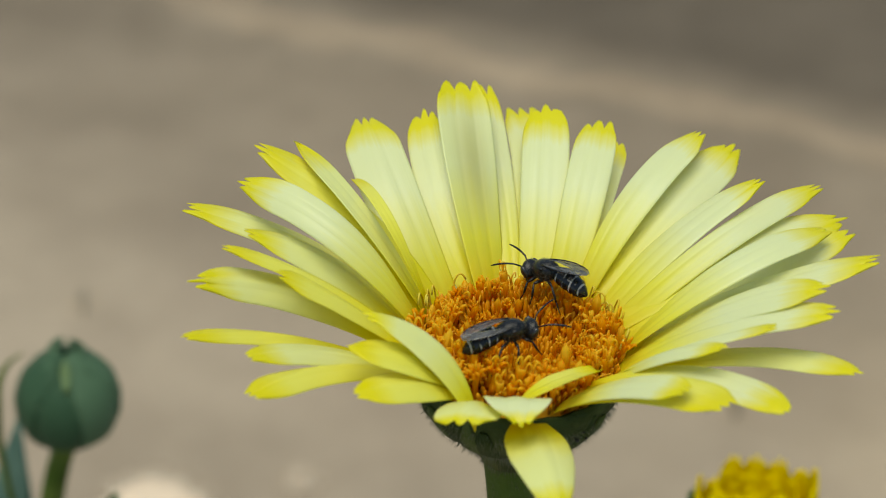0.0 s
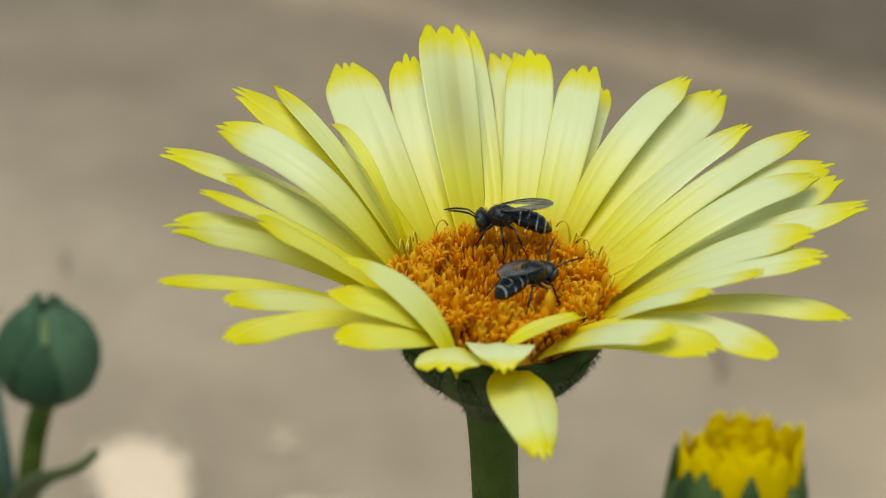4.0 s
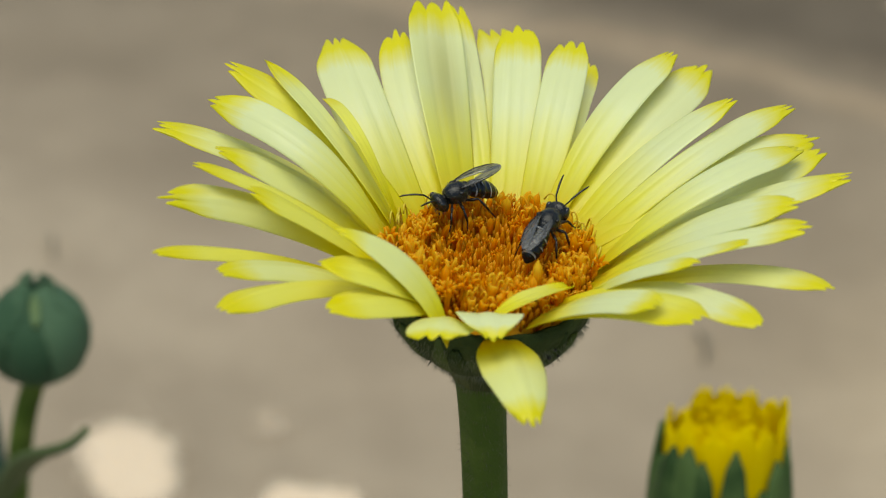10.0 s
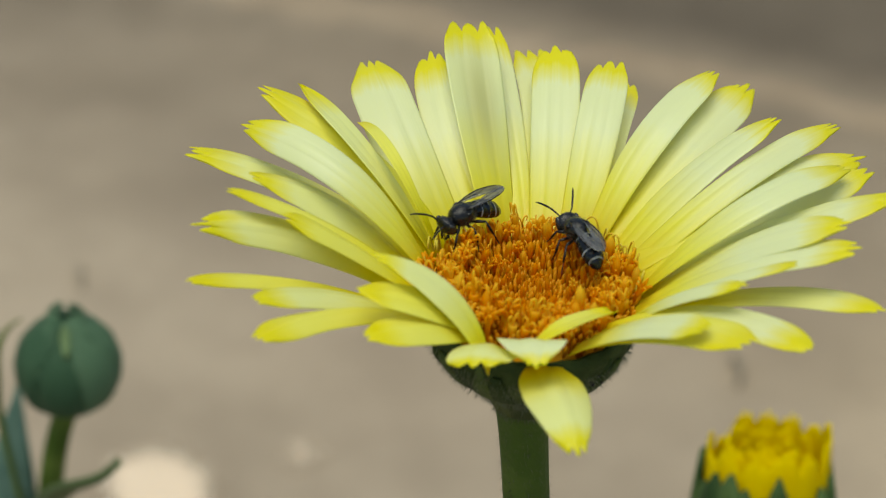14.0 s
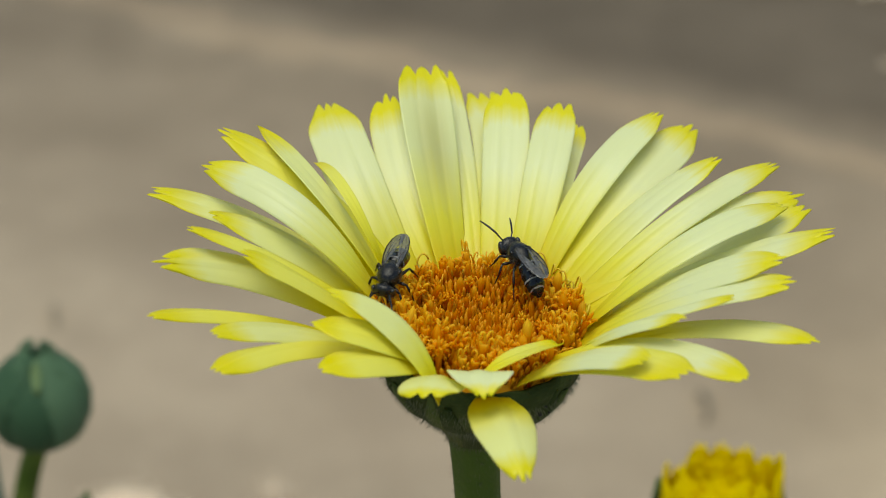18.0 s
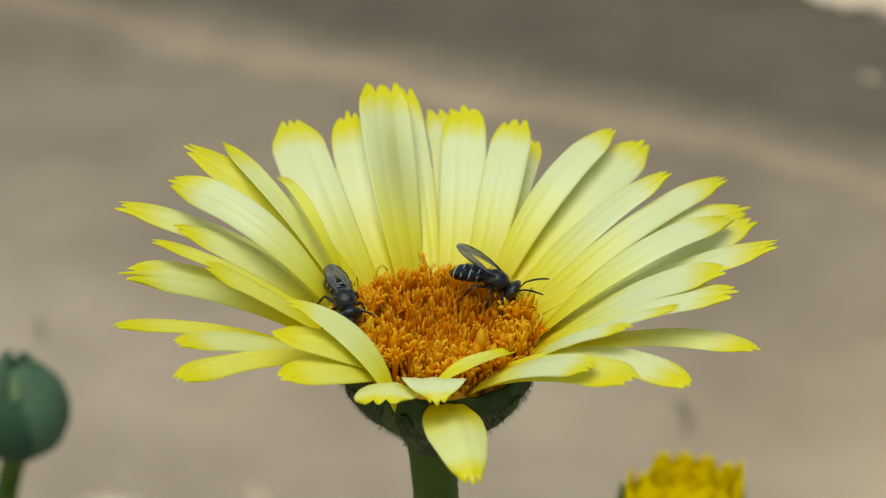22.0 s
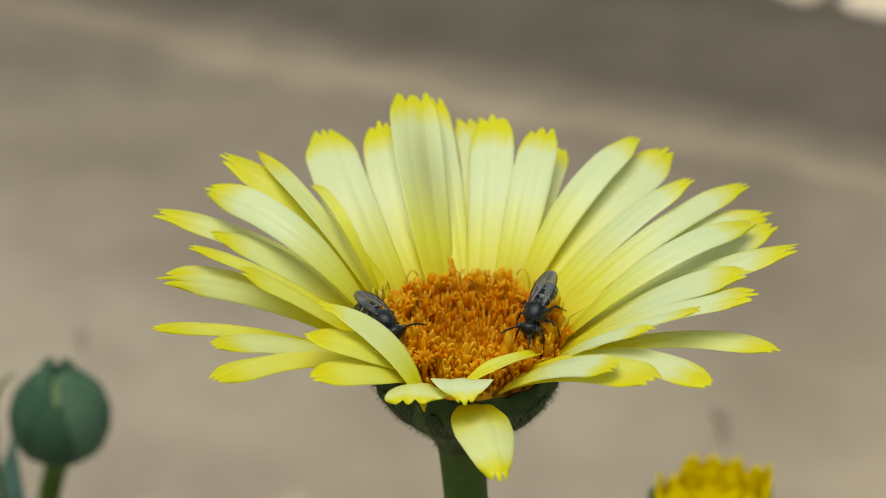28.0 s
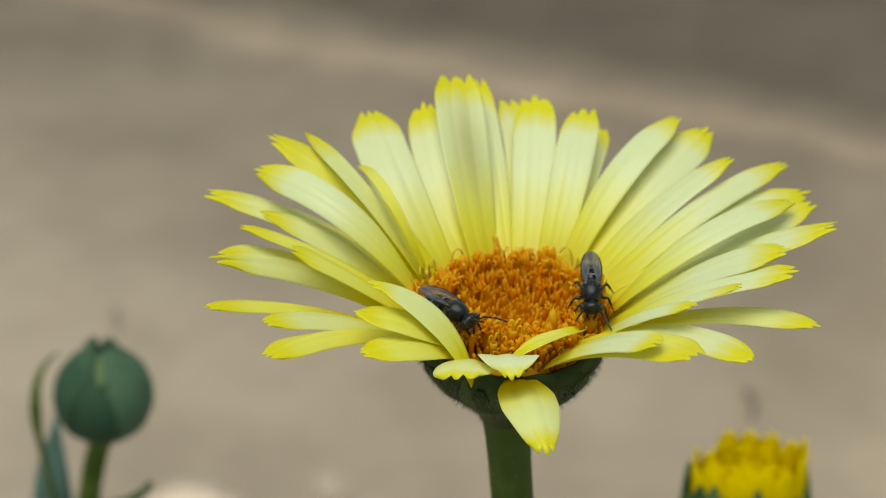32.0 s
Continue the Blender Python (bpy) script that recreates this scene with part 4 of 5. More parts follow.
# ---- the two bees ----
def bee(label):
    """A small dark solitary bee, head towards +x, made round the middle of its body line (mm)."""
    body = empty("bee", pose(0, 0, 0.296), label, "bee", "bees on the flower")
    rng = random.Random(21)
    # thorax with a raised scutellum
    bm = bmesh.new()
    blob(bm, (1.15, 0, 0.33), (1.30, 1.06, 1.02), (0, 6, 0), 28, 18, lambda c: 1 + 0.05 * c.x * c.z - 0.05 * max(0, c.z) ** 3)
    blob(bm, (0.20, 0, 0.74), (0.40, 0.58, 0.30), (0, 22, 0), 12, 8)
    blob(bm, (-0.02, 0, 0.30), (0.36, 0.66, 0.66), (0, 0, 0), 14, 10)
    for side in (-1, 1):
        blob(bm, (1.05, side * 0.92, 0.82), (0.30, 0.20, 0.17), (0, 8, 0), 10, 7)
    thorax = part("thorax", bm, CHITIN_DULL, body, "dull black thorax with grey fuzz")
    bm = bmesh.new()
    spots = []
    for _ in range(620):
        d = Vector((rng.gauss(0, 1), rng.gauss(0, 1), rng.gauss(0, 1))).normalized()
        spots.append((Vector((1.15 + 1.26 * d.x, 1.03 * d.y, 0.33 + 0.98 * d.z)), d))
    hairs(bm, spots, 0.24, 0.008, rng)
    tagged(part("fuzz", bm, FUZZ, thorax), kind="stuff")
    bm = bmesh.new()
    spots = []
    for _ in range(420):
        d = Vector((rng.gauss(0, 1), rng.choice((-1, 1)) * (0.5 + abs(rng.gauss(0, 0.6))), rng.gauss(-0.5, 0.5))).normalized()
        spots.append((Vector((1.0 + 1.22 * d.x, 1.03 * d.y, 0.33 + 0.98 * d.z)), d))
    hairs(bm, spots, 0.34, 0.012, rng)
    tagged(part("pale_fuzz", bm, FUZZ, thorax), kind="stuff")
    # head with eyes, jaws and feelers
    bm = bmesh.new()
    blob(bm, (2.80, 0, -0.14), (0.66, 1.04, 1.04), (0, 28, 0), 24, 16, lambda c: 1 - 0.16 * max(0, -c.z) + 0.03 * abs(c.y))
    tube(bm, [(2.2, 0, 0.2), (2.6, 0, 0.1)], [0.42, 0.42], 10)
    head = part("head", bm, CHITIN_DULL, body)
    bm = bmesh.new()
    spots = []
    for _ in range(220):
        d = Vector((abs(rng.gauss(0, 1)), rng.gauss(0, 0.8), rng.gauss(0, 1))).normalized()
        spots.append((Vector((2.82 + 0.68 * d.x, 1.05 * d.y, -0.12 + 0.96 * d.z)), d))
    hairs(bm, spots, 0.24, 0.012, rng)
    tagged(part("fuzz", bm, FUZZ, head), kind="stuff")
    for side in (-1, 1):
        bm = bmesh.new()
        blob(bm, (2.90, side * 0.83, -0.06), (0.38, 0.31, 0.70), (side * -14, 22, side * -18), 12, 10)
        part("eye", bm, EYE, head)
        bm = bmesh.new()
        tube(bm, bezier([(2.98, side * 0.42, -0.84), (3.22, side * 0.42, -1.16), (3.22, side * 0.05, -1.38)], 5), [0.15, 0.15, 0.13, 0.11, 0.08, 0.03], 6)
        part("jaw", bm, LEG_DARK, head)
        bm = bmesh.new()
        pts = bezier([(0, 0, 0), (0.35, side * 0.3, 0.5), (0.7, side * 0.5, 0.75)], 4) + bezier([(0.80, side * 0.50, 0.80), (1.4, side * 0.68, 1.05), (2.1, side * 0.86, 1.15), (2.8, side * 1.0, 1.1)], 8)
        tube(bm, pts, [0.085, 0.07, 0.07, 0.075, 0.08] + [0.085, 0.09, 0.095, 0.095, 0.095, 0.09, 0.085, 0.08, 0.05], 7)
        feeler = new("antenna", mesh_of("antenna", bm, CHITIN))
        feeler.parent = body
        feeler.matrix_basis = pose(3.3 * MM, side * 0.2 * MM, 0.02 * MM)
        FEELERS.setdefault(body.name, []).append((side, feeler))
    # abdomen: stepped segments
    bm = bmesh.new()
    prof = []
    x = 0.25
    radii = [(0.22, 0.0), (0.52, -0.22), (0.80, -0.65), (0.92, -1.12), (0.84, -1.18), (0.96, -1.55), (0.97, -1.86), (0.88, -1.93), (0.96, -2.3), (0.93, -2.58), (0.84, -2.65), (0.86, -2.95), (0.78, -3.17), (0.68, -3.23), (0.55, -3.58), (0.45, -3.64), (0.22, -3.92), (0.05, -4.02)]
    rings = []
    for r, along in radii:
        zc = 0.32 - 0.062 * along * along
        ring = [bm.verts.new((0.25 + along, 1.1 * r * math.cos(2 * math.pi * k / 20), zc + 0.98 * r * math.sin(2 * math.pi * k / 20))) for k in range(20)]
        rings.append(ring)
    for a, b in zip(rings, rings[1:]):
        for k in range(20):
            bm.faces.new((a[k], a[(k + 1) % 20], b[(k + 1) % 20], b[k]))
    bm.faces.new(rings[0])
    bm.faces.new(rings[-1][::-1])
    for f in bm.verts:
        f.co = Vector(((f.co.x - 0.25) * 0.93, f.co.y * 0.95, (f.co.z - 0.3) * 0.92))
    belly = new("abdomen", mesh_of("abdomen", bm, ABDOMEN))
    tagged(belly, "shiny black abdomen with thin pale bands")
    belly.parent = body
    belly.matrix_basis = pose(0.25 * MM, 0, 0.3 * MM)
    BELLIES[body.name] = belly
    # wings folded back over the abdomen
    for side in (-1, 1):
        bm = bmesh.new()
        outline = [(0, 0.0, 0.12), (0.12, 0.16, 0.22), (0.3, 0.22, 0.42), (0.55, 0.2, 0.62), (0.78, 0.1, 0.66), (0.92, -0.05, 0.54), (0.975, -0.15, 0.36), (1.0, -0.25, 0.12)]
        rows = []
        for s, lo, wid in outline:
            row = []
            for v in (0.0, 0.33, 0.66, 1.0):
                px = 1.1 - 4.65 * s
                py = side * (0.66 + 0.42 * math.sin(math.pi * s) - 0.12 * s + min(0.0, lo) * 1.3 - v * wid * 1.5)
                pz = 1.06 - 0.26 * s + 0.10 * math.sin(math.pi * s) + 0.10 * v + (0.05 if side > 0 else 0.0) + 0.05 * math.cos(v * 9)
                row.append((px, py, pz))
            rows.append(row)
        lay = [[[bm.verts.new((x2, y2, z2 + dz)) for x2, y2, z2 in row] for row in rows] for dz in (0.0, -0.03)]
        for i in range(len(rows) - 1):
            for k in range(3):
                bm.faces.new((lay[0][i][k], lay[0][i][k + 1], lay[0][i + 1][k + 1], lay[0][i + 1][k]))
                bm.faces.new((lay[1][i][k], lay[1][i + 1][k], lay[1][i + 1][k + 1], lay[1][i][k + 1]))
            for k, q in ((0, 0), (3, 3)):
                bm.faces.new((lay[0][i][k], lay[0][i + 1][k], lay[1][i + 1][k], lay[1][i][k]))
        for i in (0, len(rows) - 1):
            for k in range(3):
                bm.faces.new((lay[0][i][k], lay[1][i][k], lay[1][i][k + 1], lay[0][i][k + 1]))
        wing = part("wing", bm, WING, body, "smoky clear wing")
        WINGS.setdefault(body.name, []).append(wing)
        for track, thick in (((0, 0, 0, 0, 0, 0), 0.065), ((1, 1, 1, 1, 0, 0), 0.03), ((2, 2, 2, 1, 1, 1), 0.024), ((3, 2, 2, 2, 2, 2), 0.024)):
            bm = bmesh.new()
            tube(bm, [rows[i][c] for i, c in enumerate(track)], [thick, thick * 0.95, thick * 0.9, thick * 0.8, thick * 0.65, thick * 0.4], 5)
            part("wing_vein", bm, CHITIN, wing)
    # legs: hip, thigh, shin and foot
    for side in (-1, 1):
        for hip, knee, ankle, toe in (((1.9, 0.55, -0.35), (2.5, 1.25, -0.55), (2.9, 1.55, -1.5), (3.3, 1.7, -2.1)), ((1.15, 0.65, -0.45), (1.2, 1.65, -0.45), (1.1, 2.05, -1.6), (1.25, 2.3, -2.4)), ((0.55, 0.6, -0.4), (-0.35, 1.5, -0.15), (-1.0, 1.9, -1.5), (-1.5, 2.15, -2.5))):
            h = Vector((hip[0], side * hip[1], hip[2]))
            pts = [Vector((q[0], side * q[1], q[2])) - h for q in (hip, knee, ankle, toe)]
            bm = bmesh.new()
            thigh = [pts[0], pts[0].lerp(pts[1], 0.5), pts[1]]
            tube(bm, thigh, [0.11, 0.16, 0.10], 7)
            tube(bm, [pts[1], pts[1].lerp(pts[2], 0.6), pts[2]], [0.085, 0.125, 0.09], 7)
            foot = [pts[2].lerp(pts[3], k / 5) for k in range(6)]
            tube(bm, foot, [0.065, 0.055, 0.06, 0.05, 0.055, 0.04], 6)
            for a, b, r in ((pts[0], pts[1], 0.15), (pts[1], pts[2], 0.12), (pts[2], pts[3], 0.06)):
                hairs(bm, [(a.lerp(b, rng.random()), Vector((rng.gauss(0, 1), rng.gauss(0, 1), rng.gauss(0, 1))).normalized() * 1.2) for _ in range(26)], 0.24, 0.010, rng)
            leg = new("leg", mesh_of("leg", bm, LEG_DARK))
            leg.parent = body
            leg.matrix_basis = pose(h.x * MM, h.y * MM, h.z * MM)
            LEGS.setdefault(body.name, []).append((side, leg))
    return body


FEELERS, LEGS, BELLIES, WINGS = {}, {}, {}, {}
bee_one = bee("small black bee with smoky wings feeding on the orange florets")
bee_two = bee("small dark bee with thin pale abdomen bands on the orange florets")


# ---- the closed green bud ----
def scaled_leaf(points, width, thick=0.3, fold=0.2, tilt=0.0):
    """A strap leaf along a curve: pointed, folded along its midrib."""
    line = bezier(points, 14)
    bm = bmesh.new()
    rows = []
    for i, p in enumerate(line):
        s = i / 14
        along = (line[min(i + 1, 14)] - line[max(i - 1, 0)]).normalized()
        side = along.cross(Vector((0, 0, 1)))
        side = side.normalized() if side.length > 0.05 else Vector((1, 0, 0))
        up = side.cross(along)
        a = radians(tilt)
        side, up = math.cos(a) * side + math.sin(a) * up, math.cos(a) * up - math.sin(a) * side
        w = width * 0.5 * (0.5 + 0.5 * math.sin(math.pi * min(1, s + 0.15))) * (1 - s ** 4)
        w = max(w, 0.08)
        rows.append([[bm.verts.new(p + side * (w * v) + up * (fold * w * abs(v) - t)) for v in (-1, -0.5, 0, 0.5, 1)] for t in (0.0, thick)])
    for a1, b1 in zip(rows, rows[1:]):
        for k in range(4):
            bm.faces.new((a1[0][k], a1[0][k + 1], b1[0][k + 1], b1[0][k]))
            bm.faces.new((a1[1][k], b1[1][k], b1[1][k + 1], a1[1][k + 1]))
        bm.faces.new((a1[0][0], b1[0][0], b1[1][0], a1[1][0]))
        bm.faces.new((a1[0][4], a1[1][4], b1[1][4], b1[0][4]))
    for r in (rows[0], rows[-1]):
        for k in range(4):
            bm.faces.new((r[0][k], r[1][k], r[1][k + 1], r[0][k + 1]))
    return bm


def shell_bract(parent, cx, cy, profile, azimuth, width, skin, bulge=0.5, taper=2.0, lift=0.25, name="bract"):
    """A pointed bract that hugs a round body of the given (radius, height) profile."""
    n = len(profile) - 1
    bm = bmesh.new()
    rows = []
    for i, (r, z) in enumerate(profile):
        s = i / n
        half = width * (0.6 + 0.9 * s) * max(0.04, 1 - s ** taper)
        rows.append([])
        for t in (0.0, 0.35):
            row = []
            for v in (-1, -0.5, 0, 0.5, 1):
                a = radians(azimuth) + v * half / max(r, 1.5)
                q = r + lift + bulge * (1 - v * v) * 0.5 - t
                row.append(bm.verts.new((cx + q * math.cos(a), cy + q * math.sin(a), z)))
            rows[-1].append(row)
    for a1, b1 in zip(rows, rows[1:]):
        for k in range(4):
            bm.faces.new((a1[0][k], a1[0][k + 1], b1[0][k + 1], b1[0][k]))
            bm.faces.new((a1[1][k], b1[1][k], b1[1][k + 1], a1[1][k + 1]))
        bm.faces.new((a1[0][0], b1[0][0], b1[1][0], a1[1][0]))
        bm.faces.new((a1[0][4], a1[1][4], b1[1][4], b1[0][4]))
    for r in (rows[0], rows[-1]):
        for k in range(4):
            bm.faces.new((r[0][k], r[1][k], r[1][k + 1], r[0][k + 1]))
    return part(name, bm, skin, parent)


bud = empty("flower_bud", pose(0, 0, 0), "closed round blue-green flower bud on a thick green stem", "bud")
BX, BY, BZ = -64.3, 97.0, 200.6
bm = bmesh.new()
ball = [(2.2, -7.8), (4.9, -6.9), (7.0, -4.9), (8.0, -2.1), (8.1, 0.6), (7.3, 3.4), (5.6, 5.7), (3.5, 7.1), (1.8, 7.8), (0.6, 8.0)]
lathe(bm, [(r, BZ + z) for r, z in ball], 40, cx=BX, cy=BY)
part("bud_ball", bm, GREEN_BUD, bud)
for k in range(7):
    peak = [(2.4, BZ + 8.3), (1.0, BZ + 8.7)]
    shell_bract(bud, BX, BY, [(r, BZ + z) for r, z in ball[1:8]] + peak, k * 360 / 7 + 64, 4.3, GREEN_BUD, 0.05, 3.0, 0.03 + 0.05 * (k % 2 + (k == 6)))
bm = bmesh.new()
tube(bm, bezier([(BX - 0.3, BY, BZ - 7.8), (BX - 4.2, BY, BZ - 18), (BX - 7.5, BY, BZ - 30), (BX - 10, BY - 6, 90), (BX - 8, BY - 16, -4)], 30), [2.3 - 0.5 * min(1, i / 2) + 0.02 * i for i in range(31)], 14)
part("stem", bm, GREEN_STEM, bud)
# two small tufts at the tip, with a pale seam between them
for dx, rise in ((-1.3, 10.6), (1.5, 10.4)):
    part("bract_tip", scaled_leaf([(BX + dx, BY + 1.0, BZ + 6.8), (BX + dx * 1.1, BY + 1.2, BZ + 9.0), (BX + dx * 0.9, BY + 1.2, BZ + rise)], 3.0, 0.9, 0.3, 0), GREEN_TIP, bud)
shell_bract(bud, BX, BY, [(r, BZ + z) for r, z in ((5.9, 5.4), (5.0, 6.2), (4.1, 7.0), (3.3, 7.8), (2.5, 9.2))], 281, 0.75, GREEN_PALE, 0.25, 5.0, 0.16, "pale_seam")
part("leaf", scaled_leaf([(-72.5, 95.0, 166.0), (-66, 88, 186), (-60, 80, 191), (-57.5, 79, 192.5), (-54.0, 78.0, 198.5)], 4.6, 1.2, 0.3, 20), GREEN_DARK, bud, "narrow dark green leaf")
part("leaf", scaled_leaf([(-72.6, 95.0, 166.0), (-74, 97, 182), (-78.5, 98, 196), (-76.5, 99, 204), (-71.5, 99, 207)], 2.4, 0.5, 0.2, -40), GREEN_STEM, bud, "curved blue-green leaf")
part("leaf", scaled_leaf([(-74, 96.0, 158.0), (-76, 99, 174), (-74.5, 102, 184), (-74, 104, 191)], 7.4, 0.4, 0.25, 5), GREEN_LEAF, bud, "broad blue-green leaf")


# ---- the half-open deep yellow flower ----
young = empty("young_flower", pose(0, 0, 0), "half-open deep yellow flower in green bracts on a stem", "flower")
YX, YY, YTOP = 35.6, 54.0, 226.0
LEAN = Matrix.Translation(Vector((35.1, 56.0, 226.6)) * MM) @ Matrix.Rotation(radians(-21), 4, "X") @ Matrix.Translation(Vector((-YX, -YY, -YTOP)) * MM)
rng = random.Random(8)
bm = bmesh.new()
lathe(bm, [(2.2, 188), (5.0, 191), (7.0, 196), (7.6, 202), (7.2, 206), (5.0, 208), (1.0, 208.5)], 32, cx=YX, cy=YY)
part("calyx_cup", bm, GREEN_BUD, young).matrix_basis = LEAN


def young_petal(azimuth, radius, top, width, lean, deep=204.0):
    """An upright blunt strap petal that leans inwards (mm) at its tip."""
    o = Vector((math.cos(radians(azimuth)), math.sin(radians(azimuth)), 0))
    c = Vector((YX, YY, 0))
    pts = [c + o * (radius * 0.9) + Vector((0, 0, deep)), c + o * (radius * 1.02) + Vector((0, 0, deep + 9)), c + o * radius * 1.03 + Vector((0, 0, top - 5)), c + o * (radius - lean) + Vector((0, 0, top))]
    part("petal", petal_mesh(bezier(pts, 10), width, rng.uniform(-8, 8), 0.12, 0.8, 0.9, 0.0, 0.3, rounding=0.6, face=-o, peak=0.6), PETAL_DEEP, young).matrix_basis = LEAN


# a ring of broad petals, a little taller at the back, and inner rings that close over the middle
for k in range(13):
    a = 360 * k / 13 + rng.uniform(-4, 4)
    back = max(0.0, math.cos(radians(a - 50)))
    young_petal(a, 7.7, YTOP - 0.4 + 1.3 * back + 0.9 * math.cos(radians(a)) + rng.uniform(-1.2, 0.9), 4.5, 0.2)
for k in range(9):
    a = 40 * k + 14 + rng.uniform(-6, 6)
    young_petal(a, 5.6, YTOP - 0.3 + rng.uniform(-0.9, 0.6), 4.4, 0.3, 206.0)
for k in range(6):
    young_petal(60 * k + 30 + rng.uniform(-8, 8), 3.6, YTOP - 0.8 + rng.uniform(-0.9, 0.5), 4.0, 0.4, 208.0)
for k in range(3):
    young_petal(120 * k + 10, 1.6, YTOP - 1.4 + rng.uniform(-0.5, 0.5), 3.4, 0.3, 208.0)
# bracts, one by one round the cup: azimuth, height of the tip, half width
for a, top, half in ((190, 219.5, 2.8), (211, 221.5, 3.0), (229, 222.2, 2.6), (243, 220.6, 2.4), (257, 213.5, 2.0), (272, 222.6, 1.9), (287, 213.5, 2.0), (302, 217.0, 2.4), (318, 220.6, 2.8), (337, 221.6, 2.8), (357, 219.8, 2.6), (17, 223.4, 2.5), (38, 222.4, 2.4), (59, 223.0, 2.5), (80, 222.6, 2.4), (101, 223.4, 2.5), (124, 222.4, 2.5), (146, 223.2, 2.5), (168, 222.8, 2.4)):
    rise = top - 196.5
    shell_bract(young, YX, YY, [(5.2, 191.5), (7.8, 196.5), (8.8, 196.5 + 0.22 * rise), (9.3, 196.5 + 0.48 * rise), (9.1, 196.5 + 0.74 * rise), (8.6, 196.5 + 0.9 * rise), (8.2, top)], a, half * 1.15, GREEN_BRACT, 0.6, 3.0).matrix_basis = LEAN
bm = bmesh.new()
foot = LEAN @ (Vector((YX, YY, 191)) * MM) / MM
tube(bm, bezier([foot, foot + Vector((0, -5, -14)), (YX + 0.5, YY - 18, 150), (YX + 4, YY - 12, 70), (YX + 2, YY + 3, -4)], 24), [2.1 + 0.02 * i for i in range(25)], 14)
part("stem", bm, GREEN_STEM, young)


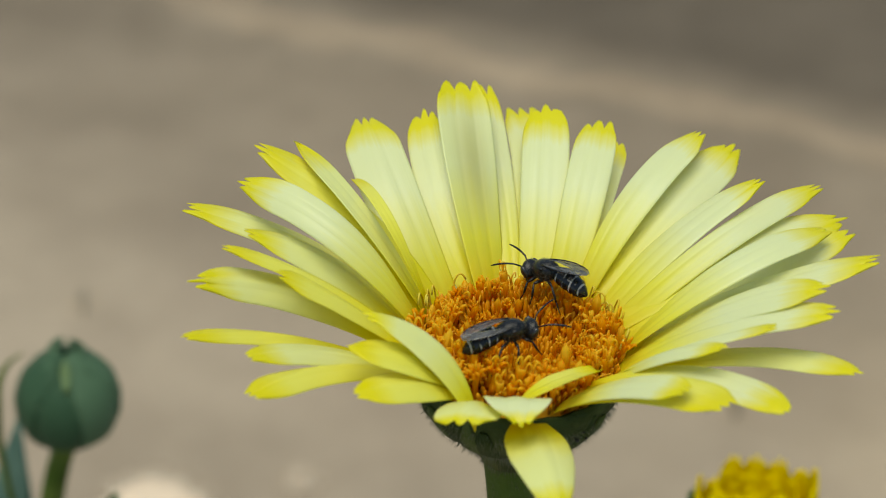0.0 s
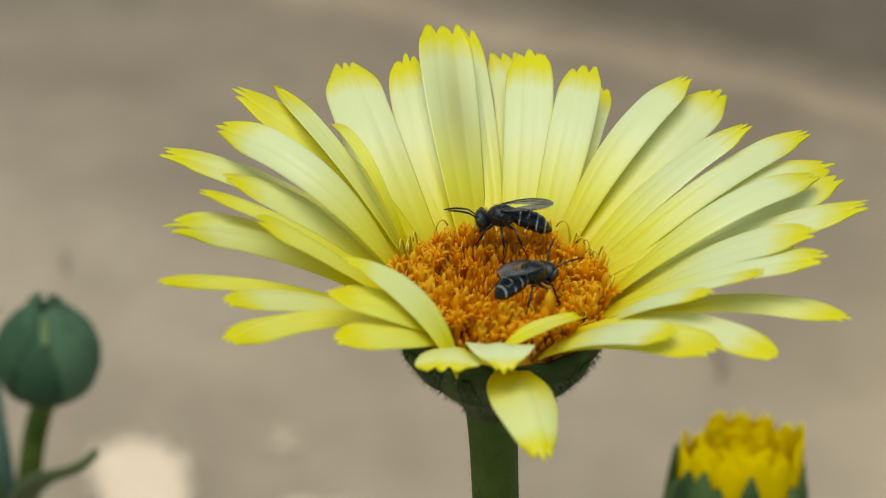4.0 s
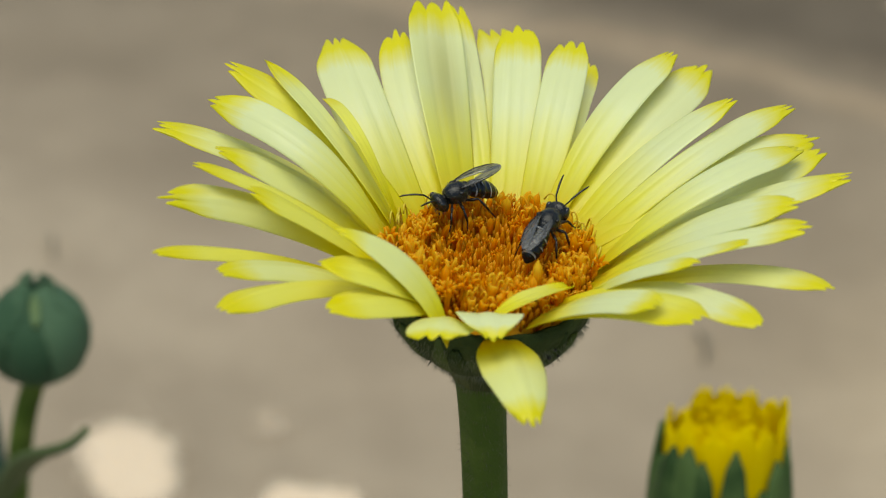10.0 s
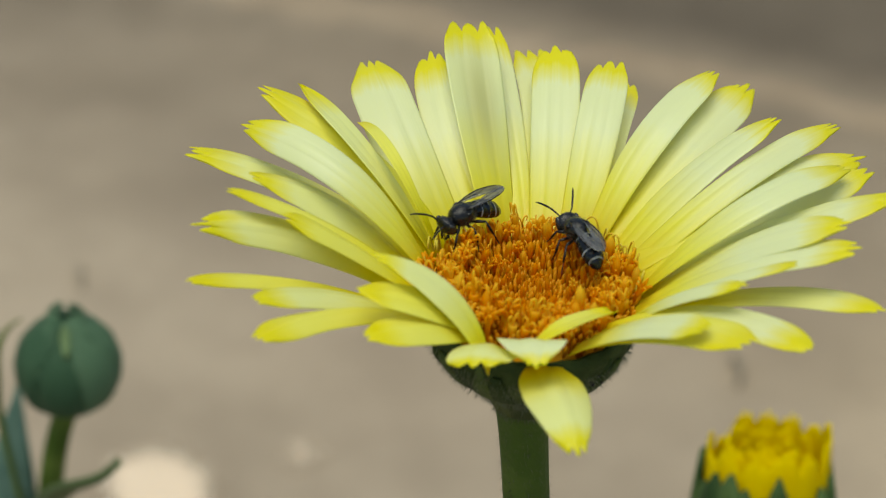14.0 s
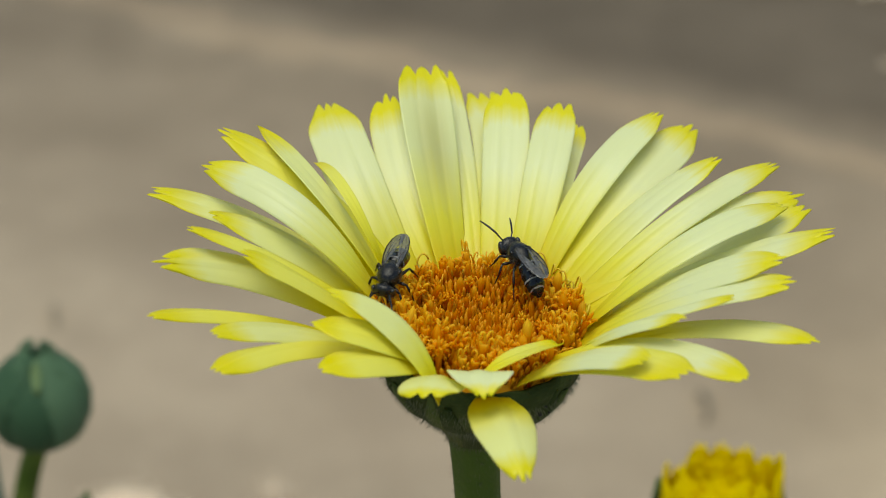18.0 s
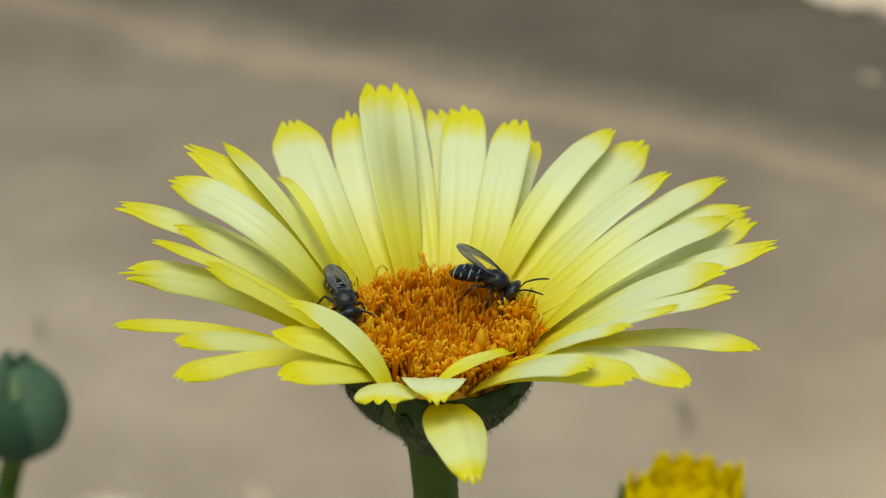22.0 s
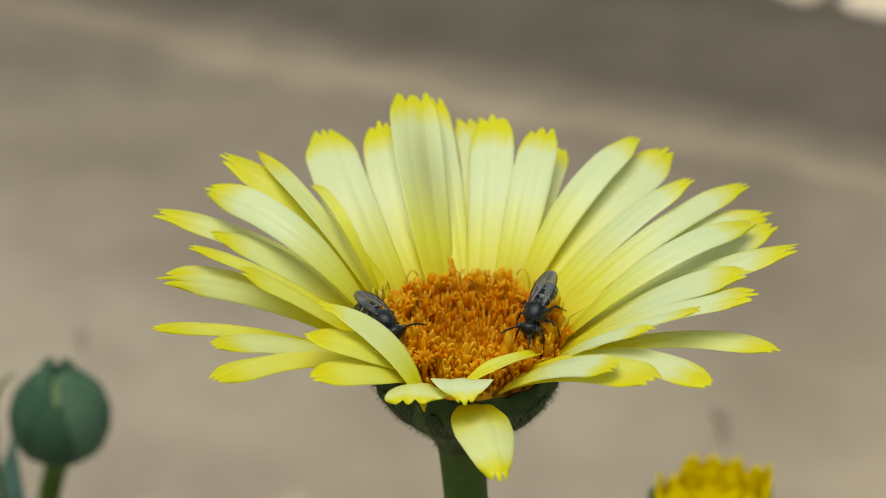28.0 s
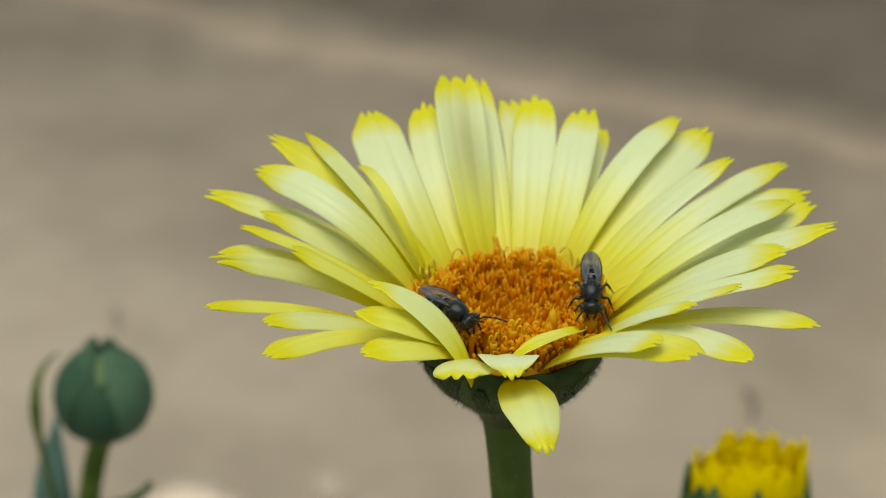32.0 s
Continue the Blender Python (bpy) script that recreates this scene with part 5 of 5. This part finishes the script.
# ---- what moves ----
def motions():
    # seconds, place in mm, climb and heading in degrees
    walk(bee_one, [(t, pose(x * MM, y * MM, z * MM, roll, -climb, turn)) for t, x, y, z, climb, turn, roll in (
        (0, 2.63, -0.78, 296.54, -11, 143, 0),
        (1, 2.61, -1.12, 296.49, -11, 151, 0),
        (2, 0.95, -1.32, 296.56, -10, 170, 0),
        (3, 0.62, -1.21, 296.61, -8, 172, 0),
        (3.5, 0.44, -0.25, 296.46, -7, 174, 0),
        (5.5, 0.35, -1.87, 296.97, -16, 168, 0),
        (6, 0.17, -1.41, 296.72, -12, 176, 0),
        (7, -0.12, -1.00, 296.45, -9, 177, 0),
        (8, -2.16, -0.51, 297.2, -12, 178, 0),
        (9, -2.83, 0.24, 295.89, -9, 211, 0),
        (10, -2.85, -0.20, 296.09, -6, 211, 0),
        (11, -2.68, 0.36, 295.92, 2, 210, 0),
        (12, -4.68, 0.92, 295.77, 9, 223, 0),
        (13, -5.81, -0.87, 296.17, -8, 220, 0),
        (13.5, -5.76, 0.25, 295.95, -5, 220, 0),
        (15.5, -6.88, -0.89, 295.95, -3, 230, 0),
        (16, -7.15, -2.33, 296.27, -9, 248, 0),
        (17, -7.52, -1.26, 295.87, -0, 228, 0),
        (18, -8.61, -3.82, 296.46, -11, 255, 0),
        (19, -9.22, -4.30, 296.35, -9, 275, 0),
        (20, -9.17, -5.14, 296.04, -5, 278, 0),
        (21, -9.04, -6.51, 296.36, -10, 286, 0),
        (22, -9.57, -5.83, 296.05, -4, 291, 0),
        (23, -9.06, -6.52, 296.07, 6, 301, 0),
        (24, -8.77, -7.36, 296.00, 10, 313, 0),
        (24.5, -9.02, -7.76, 296.33, 3, 311, 0),
        (26.5, -9.10, -6.64, 295.61, 5, 305, 0),
        (27, -9.18, -7.63, 296.34, -8, 305, 0),
        (28, -8.93, -8.33, 295.72, -1, 307, 0),
        (29, -9.67, -8.89, 295.50, 3, 312, 0),
        (30, -9.77, -8.07, 294.81, 7, 312, 0),
        (30.5, -7.88, -8.99, 294.99, 5, 321, 0),
        (31, -7.66, -9.84, 296.13, -14, 365, 0),
        (31.5, -6.84, -9.93, 295.62, 3, 315, 0),
        (32, -6.67, -11.40, 296.32, 1, 318, 0),
    )])
    walk(bee_two, [(t, pose(x * MM, y * MM, z * MM, roll, -climb, turn)) for t, x, y, z, climb, turn, roll in (
        (0, -2.41, -9.84, 296.19, 4, 23, 0),
        (1, -0.58, -9.25, 296.18, 5, 9, 0),
        (2, 0.05, -8.76, 296.28, -3, 22, 0),
        (3, 1.03, -9.37, 296.41, -16, 48, 0),
        (3.5, 1.11, -9.44, 296.42, -13, 47, 0),
        (5.5, 1.39, -9.35, 296.77, -7, 45, 0),
        (6, 1.46, -8.13, 296.13, 7, 43, 0),
        (7, 2.84, -7.78, 296.25, -0, 37, 0),
        (8, 3.02, -6.08, 296.03, 14, 48, 0),
        (9, 3.69, -4.38, 295.50, 21, 63, 0),
        (10, 3.87, -5.66, 295.95, 10, 63, 0),
        (11, 3.65, -4.12, 295.74, 16, 84, 0),
        (12, 3.51, -3.46, 295.54, 21, 93, 0),
        (13, 3.85, -2.87, 295.79, 7, 98, 0),
        (13.5, 3.66, -3.66, 296.16, 0, 108, 0),
        (15.5, 4.04, -3.50, 296.45, -4, 120, 0),
        (16, 3.99, -3.75, 296.60, -5, 122, 0),
        (17, 4.22, -2.16, 295.91, 8, 124, 0),
        (18, 3.27, -2.23, 296.43, 3, 118, 0),
        (19, 4.08, -0.59, 296.06, -1, 85, 0),
        (20, 2.99, -2.79, 296.74, -20, 24, 0),
        (21, 3.34, -3.41, 297.33, -19, -3, 0),
        (22, 3.71, -2.17, 296.01, -10, -20, 0),
        (23, 3.95, -2.01, 296.11, -6, -56, 0),
        (24, 3.96, -2.53, 296.08, -3, -53, 0),
        (24.5, 3.44, -3.63, 296.37, -8, -76, 0),
        (26.5, 5.32, -2.73, 295.57, 3, -89, 0),
        (27, 6.64, -5.38, 296.70, -15, -108, 0),
        (28, 6.32, -6.94, 296.74, -18, -112, 0),
        (29, 6.22, -6.05, 296.63, -15, -110, 0),
        (30, 6.58, -5.72, 296.63, -23, -107, 0),
        (30.5, 6.48, -5.74, 296.55, -23, -109, 0),
        (31, 6.49, -6.16, 296.62, -26, -111, 0),
        (31.5, 6.94, -5.25, 296.55, -7, -86, 0),
        (32, 7.02, -6.97, 296.55, -14, -89, 0),
    )])
    # feelers sweep and legs shift a little all the time
    for number, body in enumerate((bee_one, bee_two)):
        # the abdomen droops and lifts
        p = BELLIES[body.name].matrix_basis.translation.copy()
        walk(BELLIES[body.name], [(t, Matrix.Translation(p) @ pose(0, 0, 0, 0, -droop, 0)) for t, droop in (((0, 10), (6, 14), (8, 24), (9, 16), (10, 13), (12, 22), (13, 14), (14, 12), (18, 8), (24, 2), (32, 4)), ((0, 2), (6, 6), (12, 4), (16, 16), (19, 20), (20, 34), (21, 12), (22, 4), (24, 14), (28, 4), (32, 6)))[number]])
        # the wings lift off the abdomen, hinged at the thorax
        hinge = Vector((1.1, 0, 1.06)) * MM
        for wing in WINGS[body.name]:
            walk(wing, [(t, Matrix.Translation(hinge) @ pose(0, 0, 0, 0, lift, 0) @ Matrix.Translation(-hinge)) for t, lift in (((0, 2), (3, 7), (6, 10), (8, -5), (9, 8), (10, 8), (12, -3), (13, 4), (16, 2), (32, 0)), ((0, 0), (7, 8), (9, 0), (18, 0), (20, 12), (22, 20), (24, 13), (28, 2), (32, 0)))[number]])
        for k, (side, feeler) in enumerate(FEELERS[body.name]):
            p = feeler.matrix_basis.translation.copy()
            # the bees bow their feelers now and then while they feed
            bow = [number * 55 * math.exp(-((0.8 * i - 8.4) / 0.9) ** 2) + 42 * math.exp(-((0.8 * i - 12.0) / 0.7) ** 2) for i in range(41)]
            walk(feeler, [(0.8 * i, Matrix.Translation(p) @ pose(0, 0, 0, 0, bow[i] + 16 * math.sin(1.7 * i + 2.1 * k + number), side * 14 * math.sin(1.1 * i + 1.3 * k + number))) for i in range(41)])
        for k, (side, leg) in enumerate(LEGS[body.name]):
            p = leg.matrix_basis.translation.copy()
            walk(leg, [(0.8 * i, Matrix.Translation(p) @ pose(0, 0, 0, 4 * math.sin(2.3 * i + 1.9 * k + number), 5 * math.sin(1.9 * i + 0.7 * k), 12 * math.sin(2.0 * i + 2.6 * k + number))) for i in range(41)])


motions()
